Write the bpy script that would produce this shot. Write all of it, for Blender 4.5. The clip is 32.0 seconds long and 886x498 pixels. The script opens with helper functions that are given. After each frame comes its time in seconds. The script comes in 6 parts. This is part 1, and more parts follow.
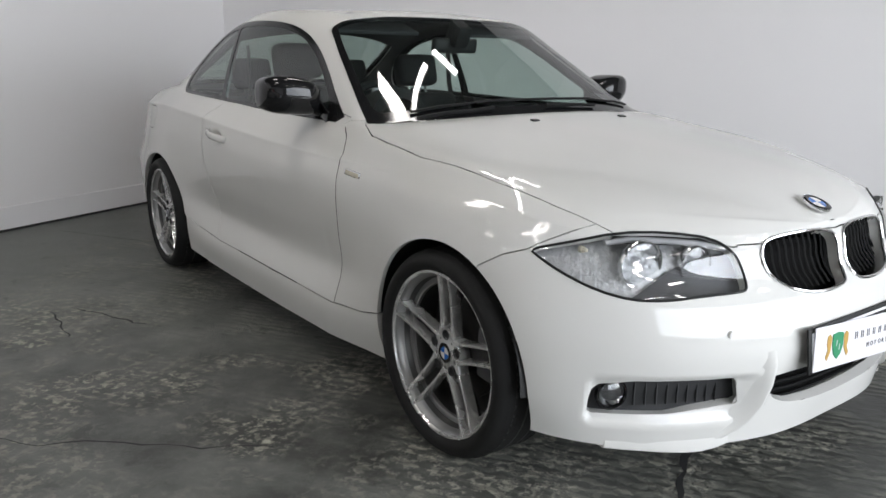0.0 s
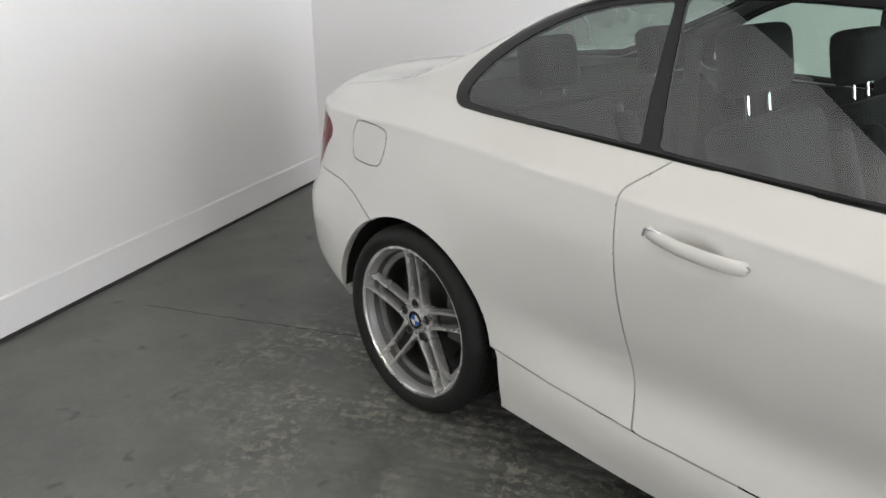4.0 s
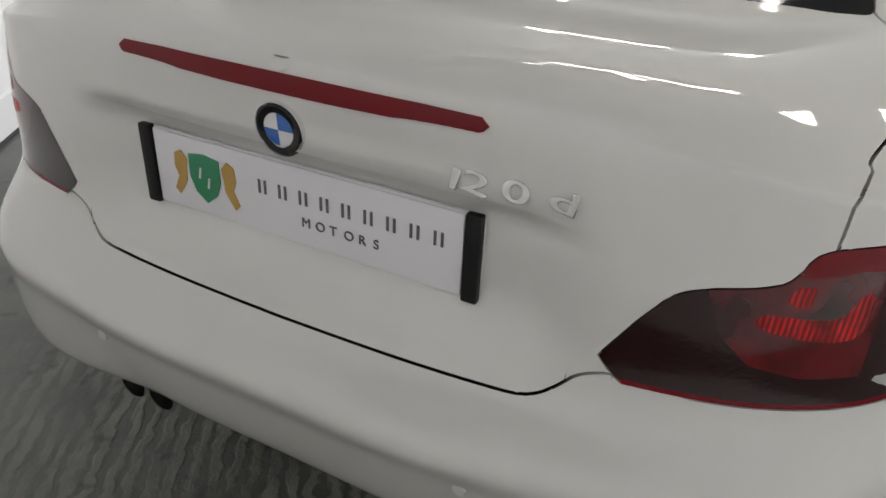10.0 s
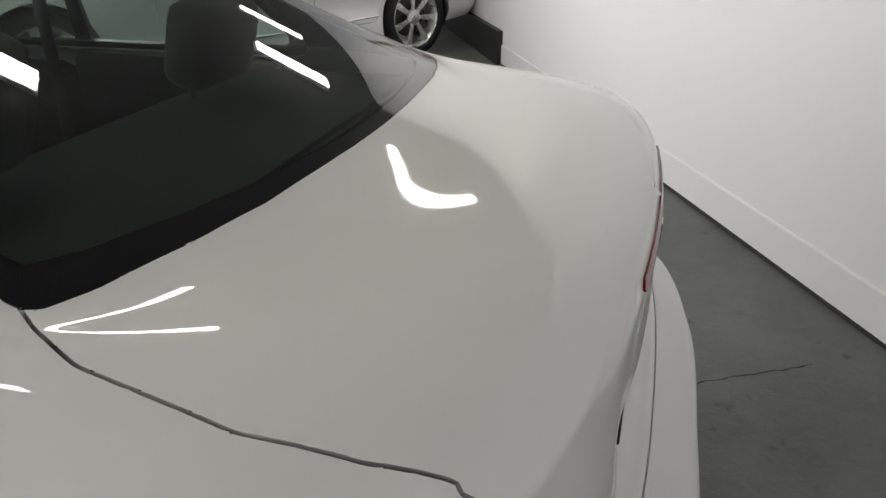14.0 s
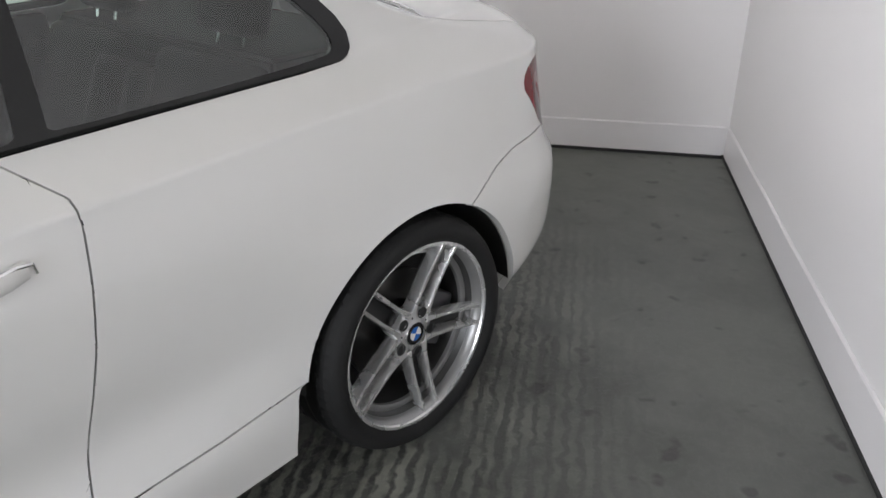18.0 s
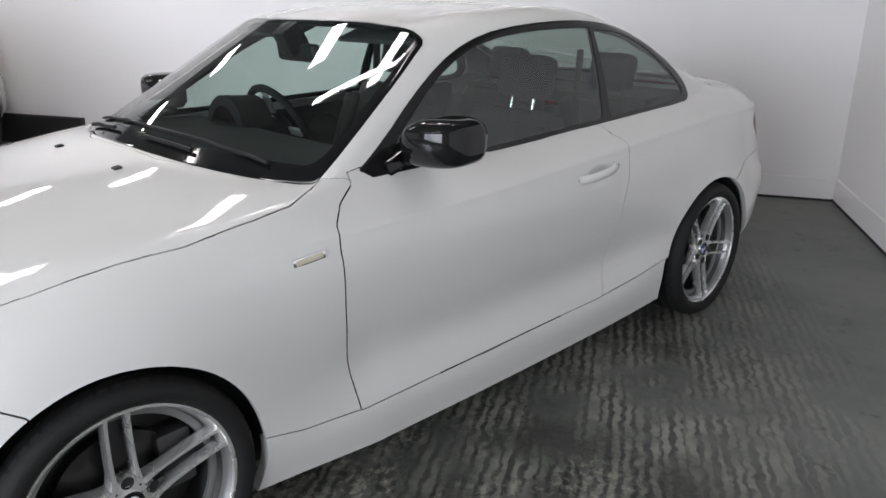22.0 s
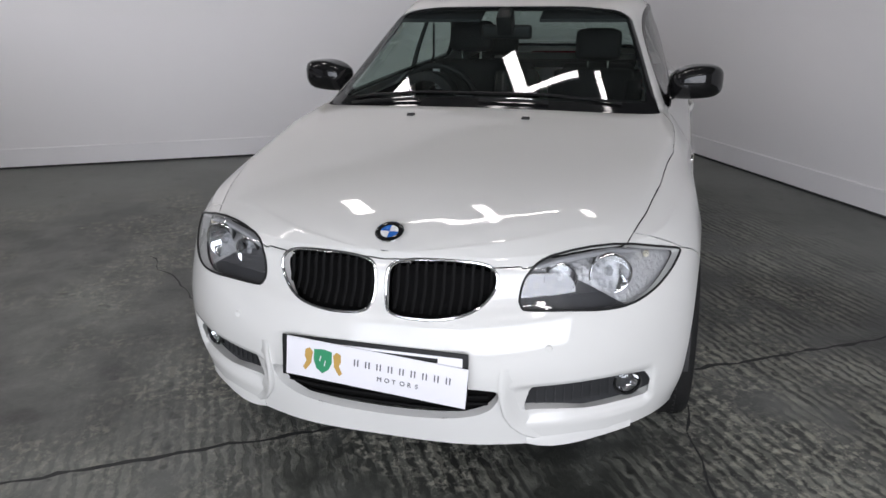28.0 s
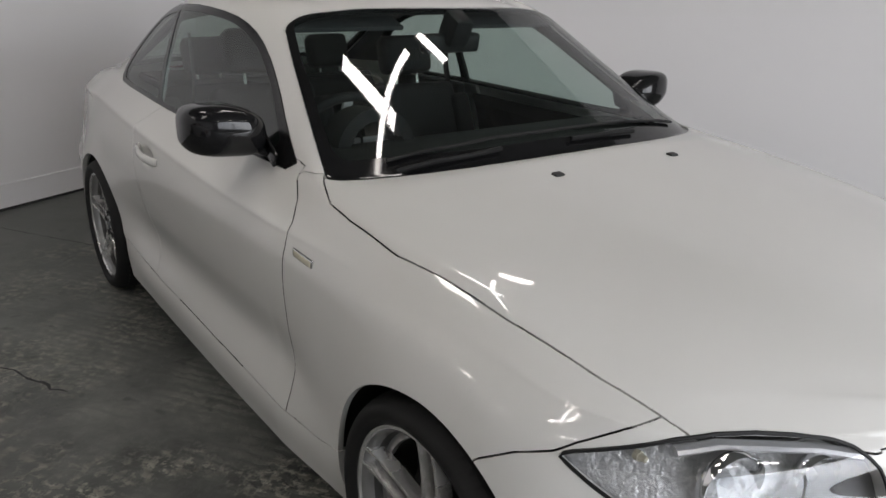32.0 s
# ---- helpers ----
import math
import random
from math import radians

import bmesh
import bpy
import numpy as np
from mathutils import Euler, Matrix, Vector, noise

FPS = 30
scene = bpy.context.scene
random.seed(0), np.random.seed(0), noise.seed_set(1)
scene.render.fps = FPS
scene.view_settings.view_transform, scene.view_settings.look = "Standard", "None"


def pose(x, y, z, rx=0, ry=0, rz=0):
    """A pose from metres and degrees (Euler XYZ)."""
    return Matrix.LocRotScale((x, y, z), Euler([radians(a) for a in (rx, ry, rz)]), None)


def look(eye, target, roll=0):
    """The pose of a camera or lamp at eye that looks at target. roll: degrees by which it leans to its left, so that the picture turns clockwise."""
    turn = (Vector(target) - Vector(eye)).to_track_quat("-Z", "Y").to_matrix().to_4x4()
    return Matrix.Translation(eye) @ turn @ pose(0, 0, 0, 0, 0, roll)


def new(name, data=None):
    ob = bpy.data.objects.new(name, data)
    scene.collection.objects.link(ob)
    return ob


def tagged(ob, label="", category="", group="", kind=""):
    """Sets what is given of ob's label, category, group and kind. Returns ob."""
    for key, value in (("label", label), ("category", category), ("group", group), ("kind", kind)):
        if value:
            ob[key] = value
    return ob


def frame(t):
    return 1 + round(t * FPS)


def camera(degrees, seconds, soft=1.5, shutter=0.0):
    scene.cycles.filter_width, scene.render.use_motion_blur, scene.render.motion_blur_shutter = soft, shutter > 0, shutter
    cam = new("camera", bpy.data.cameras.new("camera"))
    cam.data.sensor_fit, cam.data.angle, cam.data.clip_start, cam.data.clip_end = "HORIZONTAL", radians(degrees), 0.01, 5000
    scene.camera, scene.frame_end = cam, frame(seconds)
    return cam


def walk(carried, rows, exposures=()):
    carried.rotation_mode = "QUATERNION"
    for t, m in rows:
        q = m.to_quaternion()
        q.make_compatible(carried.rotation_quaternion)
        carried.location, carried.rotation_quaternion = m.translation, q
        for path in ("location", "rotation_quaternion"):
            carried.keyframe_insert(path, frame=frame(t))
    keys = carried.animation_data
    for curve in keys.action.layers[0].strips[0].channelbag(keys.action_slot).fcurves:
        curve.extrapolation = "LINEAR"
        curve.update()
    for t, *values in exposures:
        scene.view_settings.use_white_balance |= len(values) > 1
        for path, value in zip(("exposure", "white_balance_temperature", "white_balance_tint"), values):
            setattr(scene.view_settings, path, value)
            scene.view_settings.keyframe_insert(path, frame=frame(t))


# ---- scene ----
cam = camera(61.29, 32.0)
PATH = [
    (0, (1.655, -2.034, 1.122), (0.083, -0.891, 0.650), 0.3),
    (0.5, (1.446, -1.973, 1.197), (-0.132, -0.869, 0.656), 0.7),
    (1, (1.208, -1.869, 1.262), (-0.455, -0.916, 0.693), 1.1),
    (1.5, (0.873, -1.831, 1.309), (-0.835, -1.000, 0.683), 1.7),
    (2, (0.536, -1.825, 1.331), (-1.175, -0.998, 0.708), 1.5),
    (2.5, (0.150, -1.870, 1.372), (-1.569, -1.059, 0.749), 1.3),
    (3, (-0.213, -1.996, 1.363), (-1.878, -1.064, 0.766), 2.7),
    (3.5, (-0.606, -2.095, 1.378), (-2.157, -1.013, 0.728), 1.0),
    (5.5, (-2.071, -2.475, 1.265), (-2.732, -0.762, 0.472), 0.1),
    (6, (-2.413, -2.339, 1.282), (-2.788, -0.567, 0.433), -0.4),
    (6.5, (-2.742, -2.210, 1.278), (-2.915, -0.416, 0.410), 0.1),
    (7, (-3.059, -2.069, 1.300), (-2.999, -0.275, 0.418), 0.1),
    (7.5, (-3.308, -1.799, 1.296), (-3.057, -0.027, 0.404), -0.2),
    (8, (-3.575, -1.526, 1.272), (-3.050, 0.187, 0.381), 2.55),
    (8.5, (-3.731, -1.264, 1.254), (-2.942, 0.32, 0.322), 2.1),
    (9, (-3.856, -0.966, 1.256), (-2.819, 0.463, 0.317), 2.3),
    (9.5, (-4.015, -0.743, 1.25), (-2.747, 0.454, 0.27), 2.9),
    (10, (-4.151, -0.550, 1.224), (-2.595, 0.217, 0.229), 3.0),
    (10.5, (-4.253, -0.332, 1.260), (-2.553, -0.059, 0.242), 3.9),
    (11, (-4.403, -0.036, 1.269), (-2.655, -0.155, 0.305), 1.1),
    (11.5, (-4.356, 0.196, 1.257), (-2.671, -0.285, 0.294), 0.7),
    (12, (-4.247, 0.458, 1.304), (-2.693, -0.340, 0.332), 2.5),
    (12.5, (-4.07, 0.646, 1.342), (-2.713, -0.466, 0.382), 3.2),
    (13, (-3.85, 0.763, 1.369), (-2.688, -0.564, 0.426), 1.7),
    (13.5, (-3.650, 0.928, 1.362), (-2.770, -0.622, 0.457), 1.0),
    (14, (-3.463, 1.033, 1.354), (-2.969, -0.701, 0.489), 0.3),
    (14.5, (-3.313, 1.165, 1.328), (-3.214, -0.653, 0.501), -2.1),
    (16.5, (-2.244, 1.666, 1.294), (-3.469, 0.354, 0.410), -2.5),
    (17, (-2.049, 1.804, 1.289), (-3.265, 0.495, 0.390), -1.0),
    (17.5, (-1.805, 1.901, 1.288), (-3.063, 0.627, 0.396), -0.7),
    (18, (-1.526, 1.958, 1.329), (-2.858, 0.754, 0.448), -0.5),
    (18.5, (-1.279, 2.053, 1.363), (-2.668, 0.865, 0.550), 1.0),
    (19, (-1.022, 2.103, 1.397), (-2.429, 0.899, 0.641), 1.2),
    (19.5, (-0.767, 2.100, 1.409), (-2.204, 0.905, 0.697), 0.8),
    (20, (-0.523, 2.155, 1.417), (-2.001, 0.982, 0.757), 0.4),
    (20.5, (-0.279, 2.213, 1.412), (-1.749, 1.012, 0.784), -0.2),
    (21, (0.021, 2.233, 1.419), (-1.417, 0.982, 0.812), 0.1),
    (21.5, (0.271, 2.246, 1.399), (-1.152, 0.980, 0.789), -0.2),
    (22, (0.503, 2.317, 1.393), (-0.834, 0.970, 0.762), 0.4),
    (22.5, (0.750, 2.329, 1.398), (-0.477, 0.895, 0.738), 0.5),
    (23, (1.000, 2.327, 1.364), (-0.205, 0.861, 0.733), 0.5),
    (23.5, (1.192, 2.509, 1.366), (0.012, 1.009, 0.769), 0.5),
    (24, (1.372, 2.644, 1.387), (0.162, 1.149, 0.840), 0.4),
    (24.5, (1.608, 2.714, 1.385), (0.289, 1.287, 0.912), 0.3),
    (26.5, (2.276, 1.719, 1.389), (0.646, 0.704, 0.830), 0.9),
    (27, (2.290, 1.402, 1.393), (0.590, 0.531, 0.797), -0.3),
    (27.5, (2.414, 1.064, 1.376), (0.639, 0.347, 0.795), -0.8),
    (28, (2.477, 0.675, 1.390), (0.655, 0.165, 0.741), -0.6),
    (28.5, (2.509, 0.347, 1.428), (0.658, 0.026, 0.742), -0.9),
    (29, (2.523, 0.004, 1.441), (0.649, -0.025, 0.742), -0.1),
    (29.5, (2.337, -0.326, 1.436), (0.476, -0.098, 0.740), -0.6),
    (30, (2.189, -0.658, 1.430), (0.357, -0.195, 0.774), -0.4),
    (30.5, (1.991, -0.954, 1.423), (0.222, -0.283, 0.772), -0.1),
    (31, (1.682, -1.203, 1.439), (-0.024, -0.383, 0.791), -0.4),
    (31.5, (1.406, -1.451, 1.413), (-0.211, -0.446, 0.800), 0.3),
    (32, (1.036, -1.541, 1.378), (-0.496, -0.433, 0.727), 0.6),
]
# the phone's own exposure and white balance: seconds, stops, kelvin, tint
EXPOSURES = [(0.0, 0.1, 6650, 12), (2.0, 0.55, 6800, 11), (3.0, 0.62, 6800, 11), (6.0, 1.28, 6800, 11), (8.0, 1.02, 6850, 11), (9.0, 0.86, 6950, 11), (10.0, 0.64, 6950, 11), (11.0, 0.52, 6950, 10), (13.0, 0.5, 7000, 11), (14.0, 0.45, 6950, 11), (17.0, 0.6, 6750, 14), (19.0, 0.86, 6650, 14), (21.0, 0.58, 6550, 14), (24.0, -0.03, 6600, 16), (27.0, -0.22, 6600, 16), (30.0, -0.46, 6600, 16), (32.0, -0.25, 6850, 14)]
walk(cam, [(t, look(eye, target, roll)) for t, eye, target, roll in PATH], EXPOSURES)

# ---- world and light ----
world = bpy.data.worlds.new("world")
scene.world = world
world.use_nodes = True
wn = world.node_tree.nodes
sky = wn.new("ShaderNodeTexSky")
sky.sky_type, sky.sun_disc, sky.sun_elevation, sky.sun_rotation = "NISHITA", False, radians(35), radians(200)
world.node_tree.links.new(sky.outputs[0], wn["Background"].inputs[0])
wn["Background"].inputs[1].default_value = 0.1
scene.view_settings.exposure = 0.0


# ---- materials ----
def material(name):
    m = bpy.data.materials.new(name)
    m.use_nodes = True
    return m, m.node_tree, m.node_tree.nodes["Principled BSDF"]


def node(tree, kind, **inputs):
    n = tree.nodes.new(kind)
    for key, value in inputs.items():
        n.inputs[key.replace("_", " ")].default_value = value
    return n


def noisy(name, a, b, scale=20.0, rough=(0.4, 0.6), metal=0.0, bump=0.05, bump_scale=None, coat=0.0, detail=6.0, spec=0.5):
    """A surface whose colour and roughness wander between two values, with a fine relief."""
    m, tree, bsdf = material(name)
    pos = tree.nodes.new("ShaderNodeTexCoord")
    big = node(tree, "ShaderNodeTexNoise", Scale=scale, Detail=detail)
    fine = node(tree, "ShaderNodeTexNoise", Scale=bump_scale or scale * 12, Detail=4.0)
    mix = tree.nodes.new("ShaderNodeMix")
    mix.data_type = "RGBA"
    mix.inputs[6].default_value, mix.inputs[7].default_value = (*a, 1), (*b, 1)
    span = node(tree, "ShaderNodeMapRange")
    span.inputs[3].default_value, span.inputs[4].default_value = rough
    bm = node(tree, "ShaderNodeBump", Strength=bump, Distance=0.01)
    link = tree.links.new
    link(pos.outputs["Object"], big.inputs["Vector"])
    link(pos.outputs["Object"], fine.inputs["Vector"])
    link(big.outputs[0], mix.inputs[0])
    link(big.outputs[0], span.inputs[0])
    link(mix.outputs[2], bsdf.inputs["Base Color"])
    link(span.outputs[0], bsdf.inputs["Roughness"])
    link(fine.outputs[0], bm.inputs["Height"])
    link(bm.outputs[0], bsdf.inputs["Normal"])
    bsdf.inputs["Metallic"].default_value = metal
    bsdf.inputs["Specular IOR Level"].default_value = spec
    bsdf.inputs["Coat Weight"].default_value = coat
    bsdf.inputs["Coat Roughness"].default_value = 0.03
    return m


def pane(name, tint, rough=0.0):
    """A thin sheet of tinted glass: clear through, glossy by the angle."""
    m, tree, bsdf = material(name)
    out = tree.nodes["Material Output"]
    clear = node(tree, "ShaderNodeBsdfTransparent", Color=(*tint, 1))
    gloss = node(tree, "ShaderNodeBsdfGlossy", Roughness=rough)
    facing = node(tree, "ShaderNodeLayerWeight", Blend=0.5)
    steep = node(tree, "ShaderNodeMath")
    steep.operation, steep.inputs[1].default_value = "POWER", 5.0
    fres = node(tree, "ShaderNodeMapRange")
    fres.inputs[3].default_value, fres.inputs[4].default_value = 0.10, 1.0
    tree.links.new(facing.outputs["Facing"], steep.inputs[0])
    tree.links.new(steep.outputs[0], fres.inputs[0])
    mix = tree.nodes.new("ShaderNodeMixShader")
    tree.links.new(fres.outputs[0], mix.inputs[0])
    tree.links.new(clear.outputs[0], mix.inputs[1])
    tree.links.new(gloss.outputs[0], mix.inputs[2])
    tree.links.new(mix.outputs[0], out.inputs[0])
    tree.nodes.remove(bsdf)
    return m


def lamp_surface(name, colour, strength):
    m, tree, bsdf = material(name)
    bsdf.inputs["Base Color"].default_value = (0.8, 0.8, 0.8, 1)
    bsdf.inputs["Emission Color"].default_value = (*colour, 1)
    bsdf.inputs["Emission Strength"].default_value = strength
    return m


PAINT = noisy("white_paint", (0.68, 0.675, 0.645), (0.72, 0.715, 0.69), 3.0, (0.55, 0.62), bump=0.003, bump_scale=500, coat=1.0, spec=0.15)
BLACK_GLOSS = noisy("gloss_black", (0.006, 0.006, 0.006), (0.010, 0.010, 0.011), 8, (0.05, 0.09), bump=0.002, spec=0.4)
WINDOW_BLACK = noisy("window_frame_black", (0.006, 0.006, 0.006), (0.011, 0.011, 0.011), 20, (0.16, 0.26), bump=0.01, spec=0.35)
BLACK_TRIM = noisy("black_trim", (0.008, 0.008, 0.008), (0.016, 0.016, 0.016), 30, (0.4, 0.55), bump=0.03, spec=0.25)
BLACK_PLASTIC = noisy("black_plastic", (0.010, 0.010, 0.010), (0.022, 0.022, 0.022), 40, (0.5, 0.7), bump=0.12)
RUBBER = noisy("tyre_rubber", (0.009, 0.009, 0.009), (0.019, 0.019, 0.0185), 14, (0.6, 0.8), bump=0.08, spec=0.25)
ALLOY = noisy("alloy_silver", (0.76, 0.755, 0.745), (0.85, 0.845, 0.835), 12, (0.22, 0.32), metal=0.75, bump=0.01, coat=0.4)
ALLOY_SHADE = noisy("alloy_shade", (0.06, 0.06, 0.059), (0.09, 0.09, 0.088), 12, (0.35, 0.48), metal=0.6, bump=0.01)
CHROME = noisy("chrome", (0.80, 0.80, 0.80), (0.88, 0.88, 0.88), 8, (0.06, 0.12), metal=1.0, bump=0.002)
LEATHER = noisy("black_leather", (0.009, 0.009, 0.009), (0.016, 0.016, 0.016), 9, (0.62, 0.78), bump=0.0, spec=0.2)
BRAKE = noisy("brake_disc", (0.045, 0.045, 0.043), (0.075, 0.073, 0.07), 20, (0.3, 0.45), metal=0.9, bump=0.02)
RED_LENS = noisy("red_lens", (0.14, 0.003, 0.007), (0.20, 0.004, 0.010), 12, (0.12, 0.18), bump=0.02, spec=0.3)
RED_DARK = noisy("smoked_red_lens", (0.013, 0.002, 0.003), (0.024, 0.003, 0.004), 14, (0.10, 0.16), bump=0.02, coat=0.2)
AMBER = noisy("amber_lens", (0.45, 0.14, 0.04), (0.55, 0.2, 0.06), 20, (0.1, 0.2), bump=0.1)
SIGN_WHITE = noisy("sign_white", (0.78, 0.77, 0.80), (0.82, 0.81, 0.84), 6, (0.3, 0.4), bump=0.01)
GREEN = noisy("sign_green", (0.02, 0.22, 0.10), (0.03, 0.28, 0.13), 20, (0.35, 0.45), bump=0.01)
GOLD = noisy("sign_gold", (0.45, 0.27, 0.06), (0.55, 0.35, 0.10), 40, (0.4, 0.5), bump=0.02)
INK = noisy("sign_ink", (0.10, 0.10, 0.11), (0.14, 0.14, 0.15), 30, (0.4, 0.5), bump=0.01)
BLUE = noisy("badge_blue", (0.02, 0.12, 0.45), (0.03, 0.16, 0.52), 30, (0.15, 0.2), bump=0.0, coat=1.0)
WHITE_ENAMEL = noisy("badge_white", (0.75, 0.75, 0.76), (0.8, 0.8, 0.8), 30, (0.15, 0.2), bump=0.0, coat=1.0)
HEAD_SILVER = noisy("lamp_silver", (0.52, 0.52, 0.53), (0.66, 0.66, 0.67), 30, (0.15, 0.3), metal=0.35, bump=0.01)
MESH_GREY = noisy("dark_grey_mesh", (0.018, 0.019, 0.020), (0.032, 0.033, 0.035), 30, (0.5, 0.65), bump=0.1)
HEAD_DARK = noisy("lamp_dark", (0.036, 0.036, 0.038), (0.06, 0.06, 0.064), 10, (0.25, 0.4), bump=0.02)
GLASS = pane("tinted_glass", (0.80, 0.89, 0.87))
SIDE_GLASS = pane("tinted_side_glass", (0.62, 0.72, 0.67))
REAR_GLASS = pane("dark_tinted_glass", (0.15, 0.185, 0.175))
BACK_GLASS = pane("tinted_rear_glass", (0.53, 0.62, 0.58))
CLEAR = pane("clear_lens", (0.93, 0.94, 0.95))
WALL = noisy("wall_paint", (0.83, 0.815, 0.815), (0.86, 0.845, 0.845), 0.8, (0.55, 0.7), bump=0.03, bump_scale=120)
SKIRT = noisy("skirting_paint", (0.83, 0.815, 0.82), (0.86, 0.845, 0.85), 3, (0.3, 0.4), bump=0.02)
SHADE_AND_CRACK = noisy("shade_and_crack_dark", (0.02, 0.02, 0.02), (0.03, 0.03, 0.03), 20, (0.7, 0.8))
# unseen ceiling coloured dark, as the glass reflects black between the lights
CEIL = noisy("darkened_ceiling", (0.10, 0.105, 0.10), (0.14, 0.145, 0.14), 1.5, (0.6, 0.8), bump=0.03)
LINING = noisy("headlining_cloth", (0.018, 0.019, 0.020), (0.028, 0.029, 0.030), 30, (0.8, 0.95), bump=0.1)
SIDE_LENS = noisy("side_lens", (0.60, 0.55, 0.42), (0.68, 0.63, 0.5), 40, (0.08, 0.15), bump=0.05, coat=1.0)
CHROME_DARK = noisy("dull_chrome", (0.33, 0.33, 0.33), (0.42, 0.42, 0.42), 8, (0.15, 0.25), metal=0.9, bump=0.002)
PLINTH = noisy("black_plinth_paint", (0.012, 0.012, 0.012), (0.022, 0.022, 0.022), 6, (0.5, 0.65), bump=0.05)
NOTICE_GREY = noisy("notice_grey_green", (0.14, 0.16, 0.13), (0.18, 0.20, 0.17), 10, (0.4, 0.5), bump=0.01)
SALOON_PAINT = noisy("saloon_white_paint", (0.70, 0.70, 0.695), (0.74, 0.74, 0.735), 3.0, (0.55, 0.62), bump=0.003, bump_scale=500, coat=1.0, spec=0.15)
RED_CARD = noisy("red_card", (0.50, 0.03, 0.05), (0.58, 0.05, 0.07), 12, (0.5, 0.6), bump=0.01)

# near-black sheets carry the shade inside the grille and intake openings
VOID = noisy("opening_shade_black", (0.003, 0.003, 0.003), (0.006, 0.006, 0.006), 60, (0.7, 0.9), bump=0.1, spec=0.1)
SLAT = noisy("grille_slat_black", (0.004, 0.004, 0.004), (0.008, 0.008, 0.008), 40, (0.6, 0.8), bump=0.02, spec=0.1)


def ribbed_red():
    """Red reflector with fine upright ribs, its bright gleam put into the colour."""
    m, tree, bsdf = material("ribbed_red_reflector")
    co = tree.nodes.new("ShaderNodeTexCoord")
    rib = node(tree, "ShaderNodeTexWave", Scale=55.0, Distortion=1.0)
    rib.bands_direction = "Y"
    mix = tree.nodes.new("ShaderNodeMix")
    mix.data_type = "RGBA"
    mix.inputs[6].default_value, mix.inputs[7].default_value = (0.17, 0.004, 0.006, 1), (0.85, 0.012, 0.014, 1)
    bump = node(tree, "ShaderNodeBump", Strength=0.5, Distance=0.002)
    tree.links.new(co.outputs["Object"], rib.inputs["Vector"])
    cloud = node(tree, "ShaderNodeTexNoise", Scale=26.0, Detail=2.0)
    tree.links.new(co.outputs["Object"], cloud.inputs["Vector"])
    soft_ = node(tree, "ShaderNodeMapRange")
    soft_.inputs[1].default_value, soft_.inputs[2].default_value = 0.38, 0.66
    tree.links.new(cloud.outputs[0], soft_.inputs[0])
    both = node(tree, "ShaderNodeMath")
    both.operation = "MULTIPLY"
    tree.links.new(rib.outputs[1], both.inputs[0])
    tree.links.new(soft_.outputs[0], both.inputs[1])
    tree.links.new(both.outputs[0], mix.inputs[0])
    tree.links.new(mix.outputs[2], bsdf.inputs["Base Color"])
    tree.links.new(rib.outputs[1], bump.inputs["Height"])
    tree.links.new(bump.outputs[0], bsdf.inputs["Normal"])
    bsdf.inputs["Roughness"].default_value = 0.25
    return m


RIBBED_RED = ribbed_red()


def lens_red():
    """Deep red lamp lens; dark chambers and redder facets are put into its colour."""
    m, tree, bsdf = material("deep_red_lens")
    co = tree.nodes.new("ShaderNodeTexCoord")
    cell = node(tree, "ShaderNodeTexVoronoi", Scale=17.0)
    cloud = node(tree, "ShaderNodeTexNoise", Scale=15.0, Detail=3.0)
    ramp = tree.nodes.new("ShaderNodeValToRGB")
    low, high = ramp.color_ramp.elements
    low.position, low.color, high.position, high.color = 0.50, (0.022, 0.002, 0.003, 1), 0.80, (0.13, 0.003, 0.007, 1)
    mid_ = node(tree, "ShaderNodeMath")
    mid_.operation = "MULTIPLY_ADD"
    mid_.inputs[1].default_value = 0.35
    for name in ("Object",):
        tree.links.new(co.outputs[name], cell.inputs["Vector"])
        tree.links.new(co.outputs[name], cloud.inputs["Vector"])
    tree.links.new(cell.outputs["Distance"], mid_.inputs[0])
    tree.links.new(cloud.outputs[0], mid_.inputs[2])
    tree.links.new(mid_.outputs[0], ramp.inputs[0])
    tree.links.new(ramp.outputs[0], bsdf.inputs["Base Color"])
    bsdf.inputs["Roughness"].default_value = 0.12
    bsdf.inputs["Coat Weight"].default_value = 0.4
    return m


RED_DEEP = lens_red()
ALLOY_HALF_SHADE = noisy("alloy_half_shade", (0.27, 0.27, 0.265), (0.35, 0.35, 0.345), 12, (0.3, 0.42), metal=0.6, bump=0.01)
FACET = noisy("faceted_lamp_silver", (0.58, 0.58, 0.58), (0.80, 0.80, 0.80), 45, (0.1, 0.24), metal=0.4, bump=0.9, bump_scale=70)


# ---- building helpers ----
def part(name, mesh_or_bm, mat, parent=None, label=""):
    """Links a bmesh or mesh as one object under a thing or a part."""
    mesh = mesh_or_bm
    if isinstance(mesh_or_bm, bmesh.types.BMesh):
        mesh = bpy.data.meshes.new(name)
        mesh_or_bm.to_mesh(mesh)
        mesh_or_bm.free()
    if mat and not mesh.materials:
        mesh.materials.append(mat)
    ob = new(name, mesh)
    if parent:
        ob.parent = parent
    if label:
        tagged(ob, label)
    return ob


def smooth(bm, angle=0.7):
    for f in bm.faces:
        f.smooth = True
    for e in bm.edges:
        if len(e.link_faces) == 2 and e.calc_face_angle(0) > angle:
            e.smooth = False
    return bm


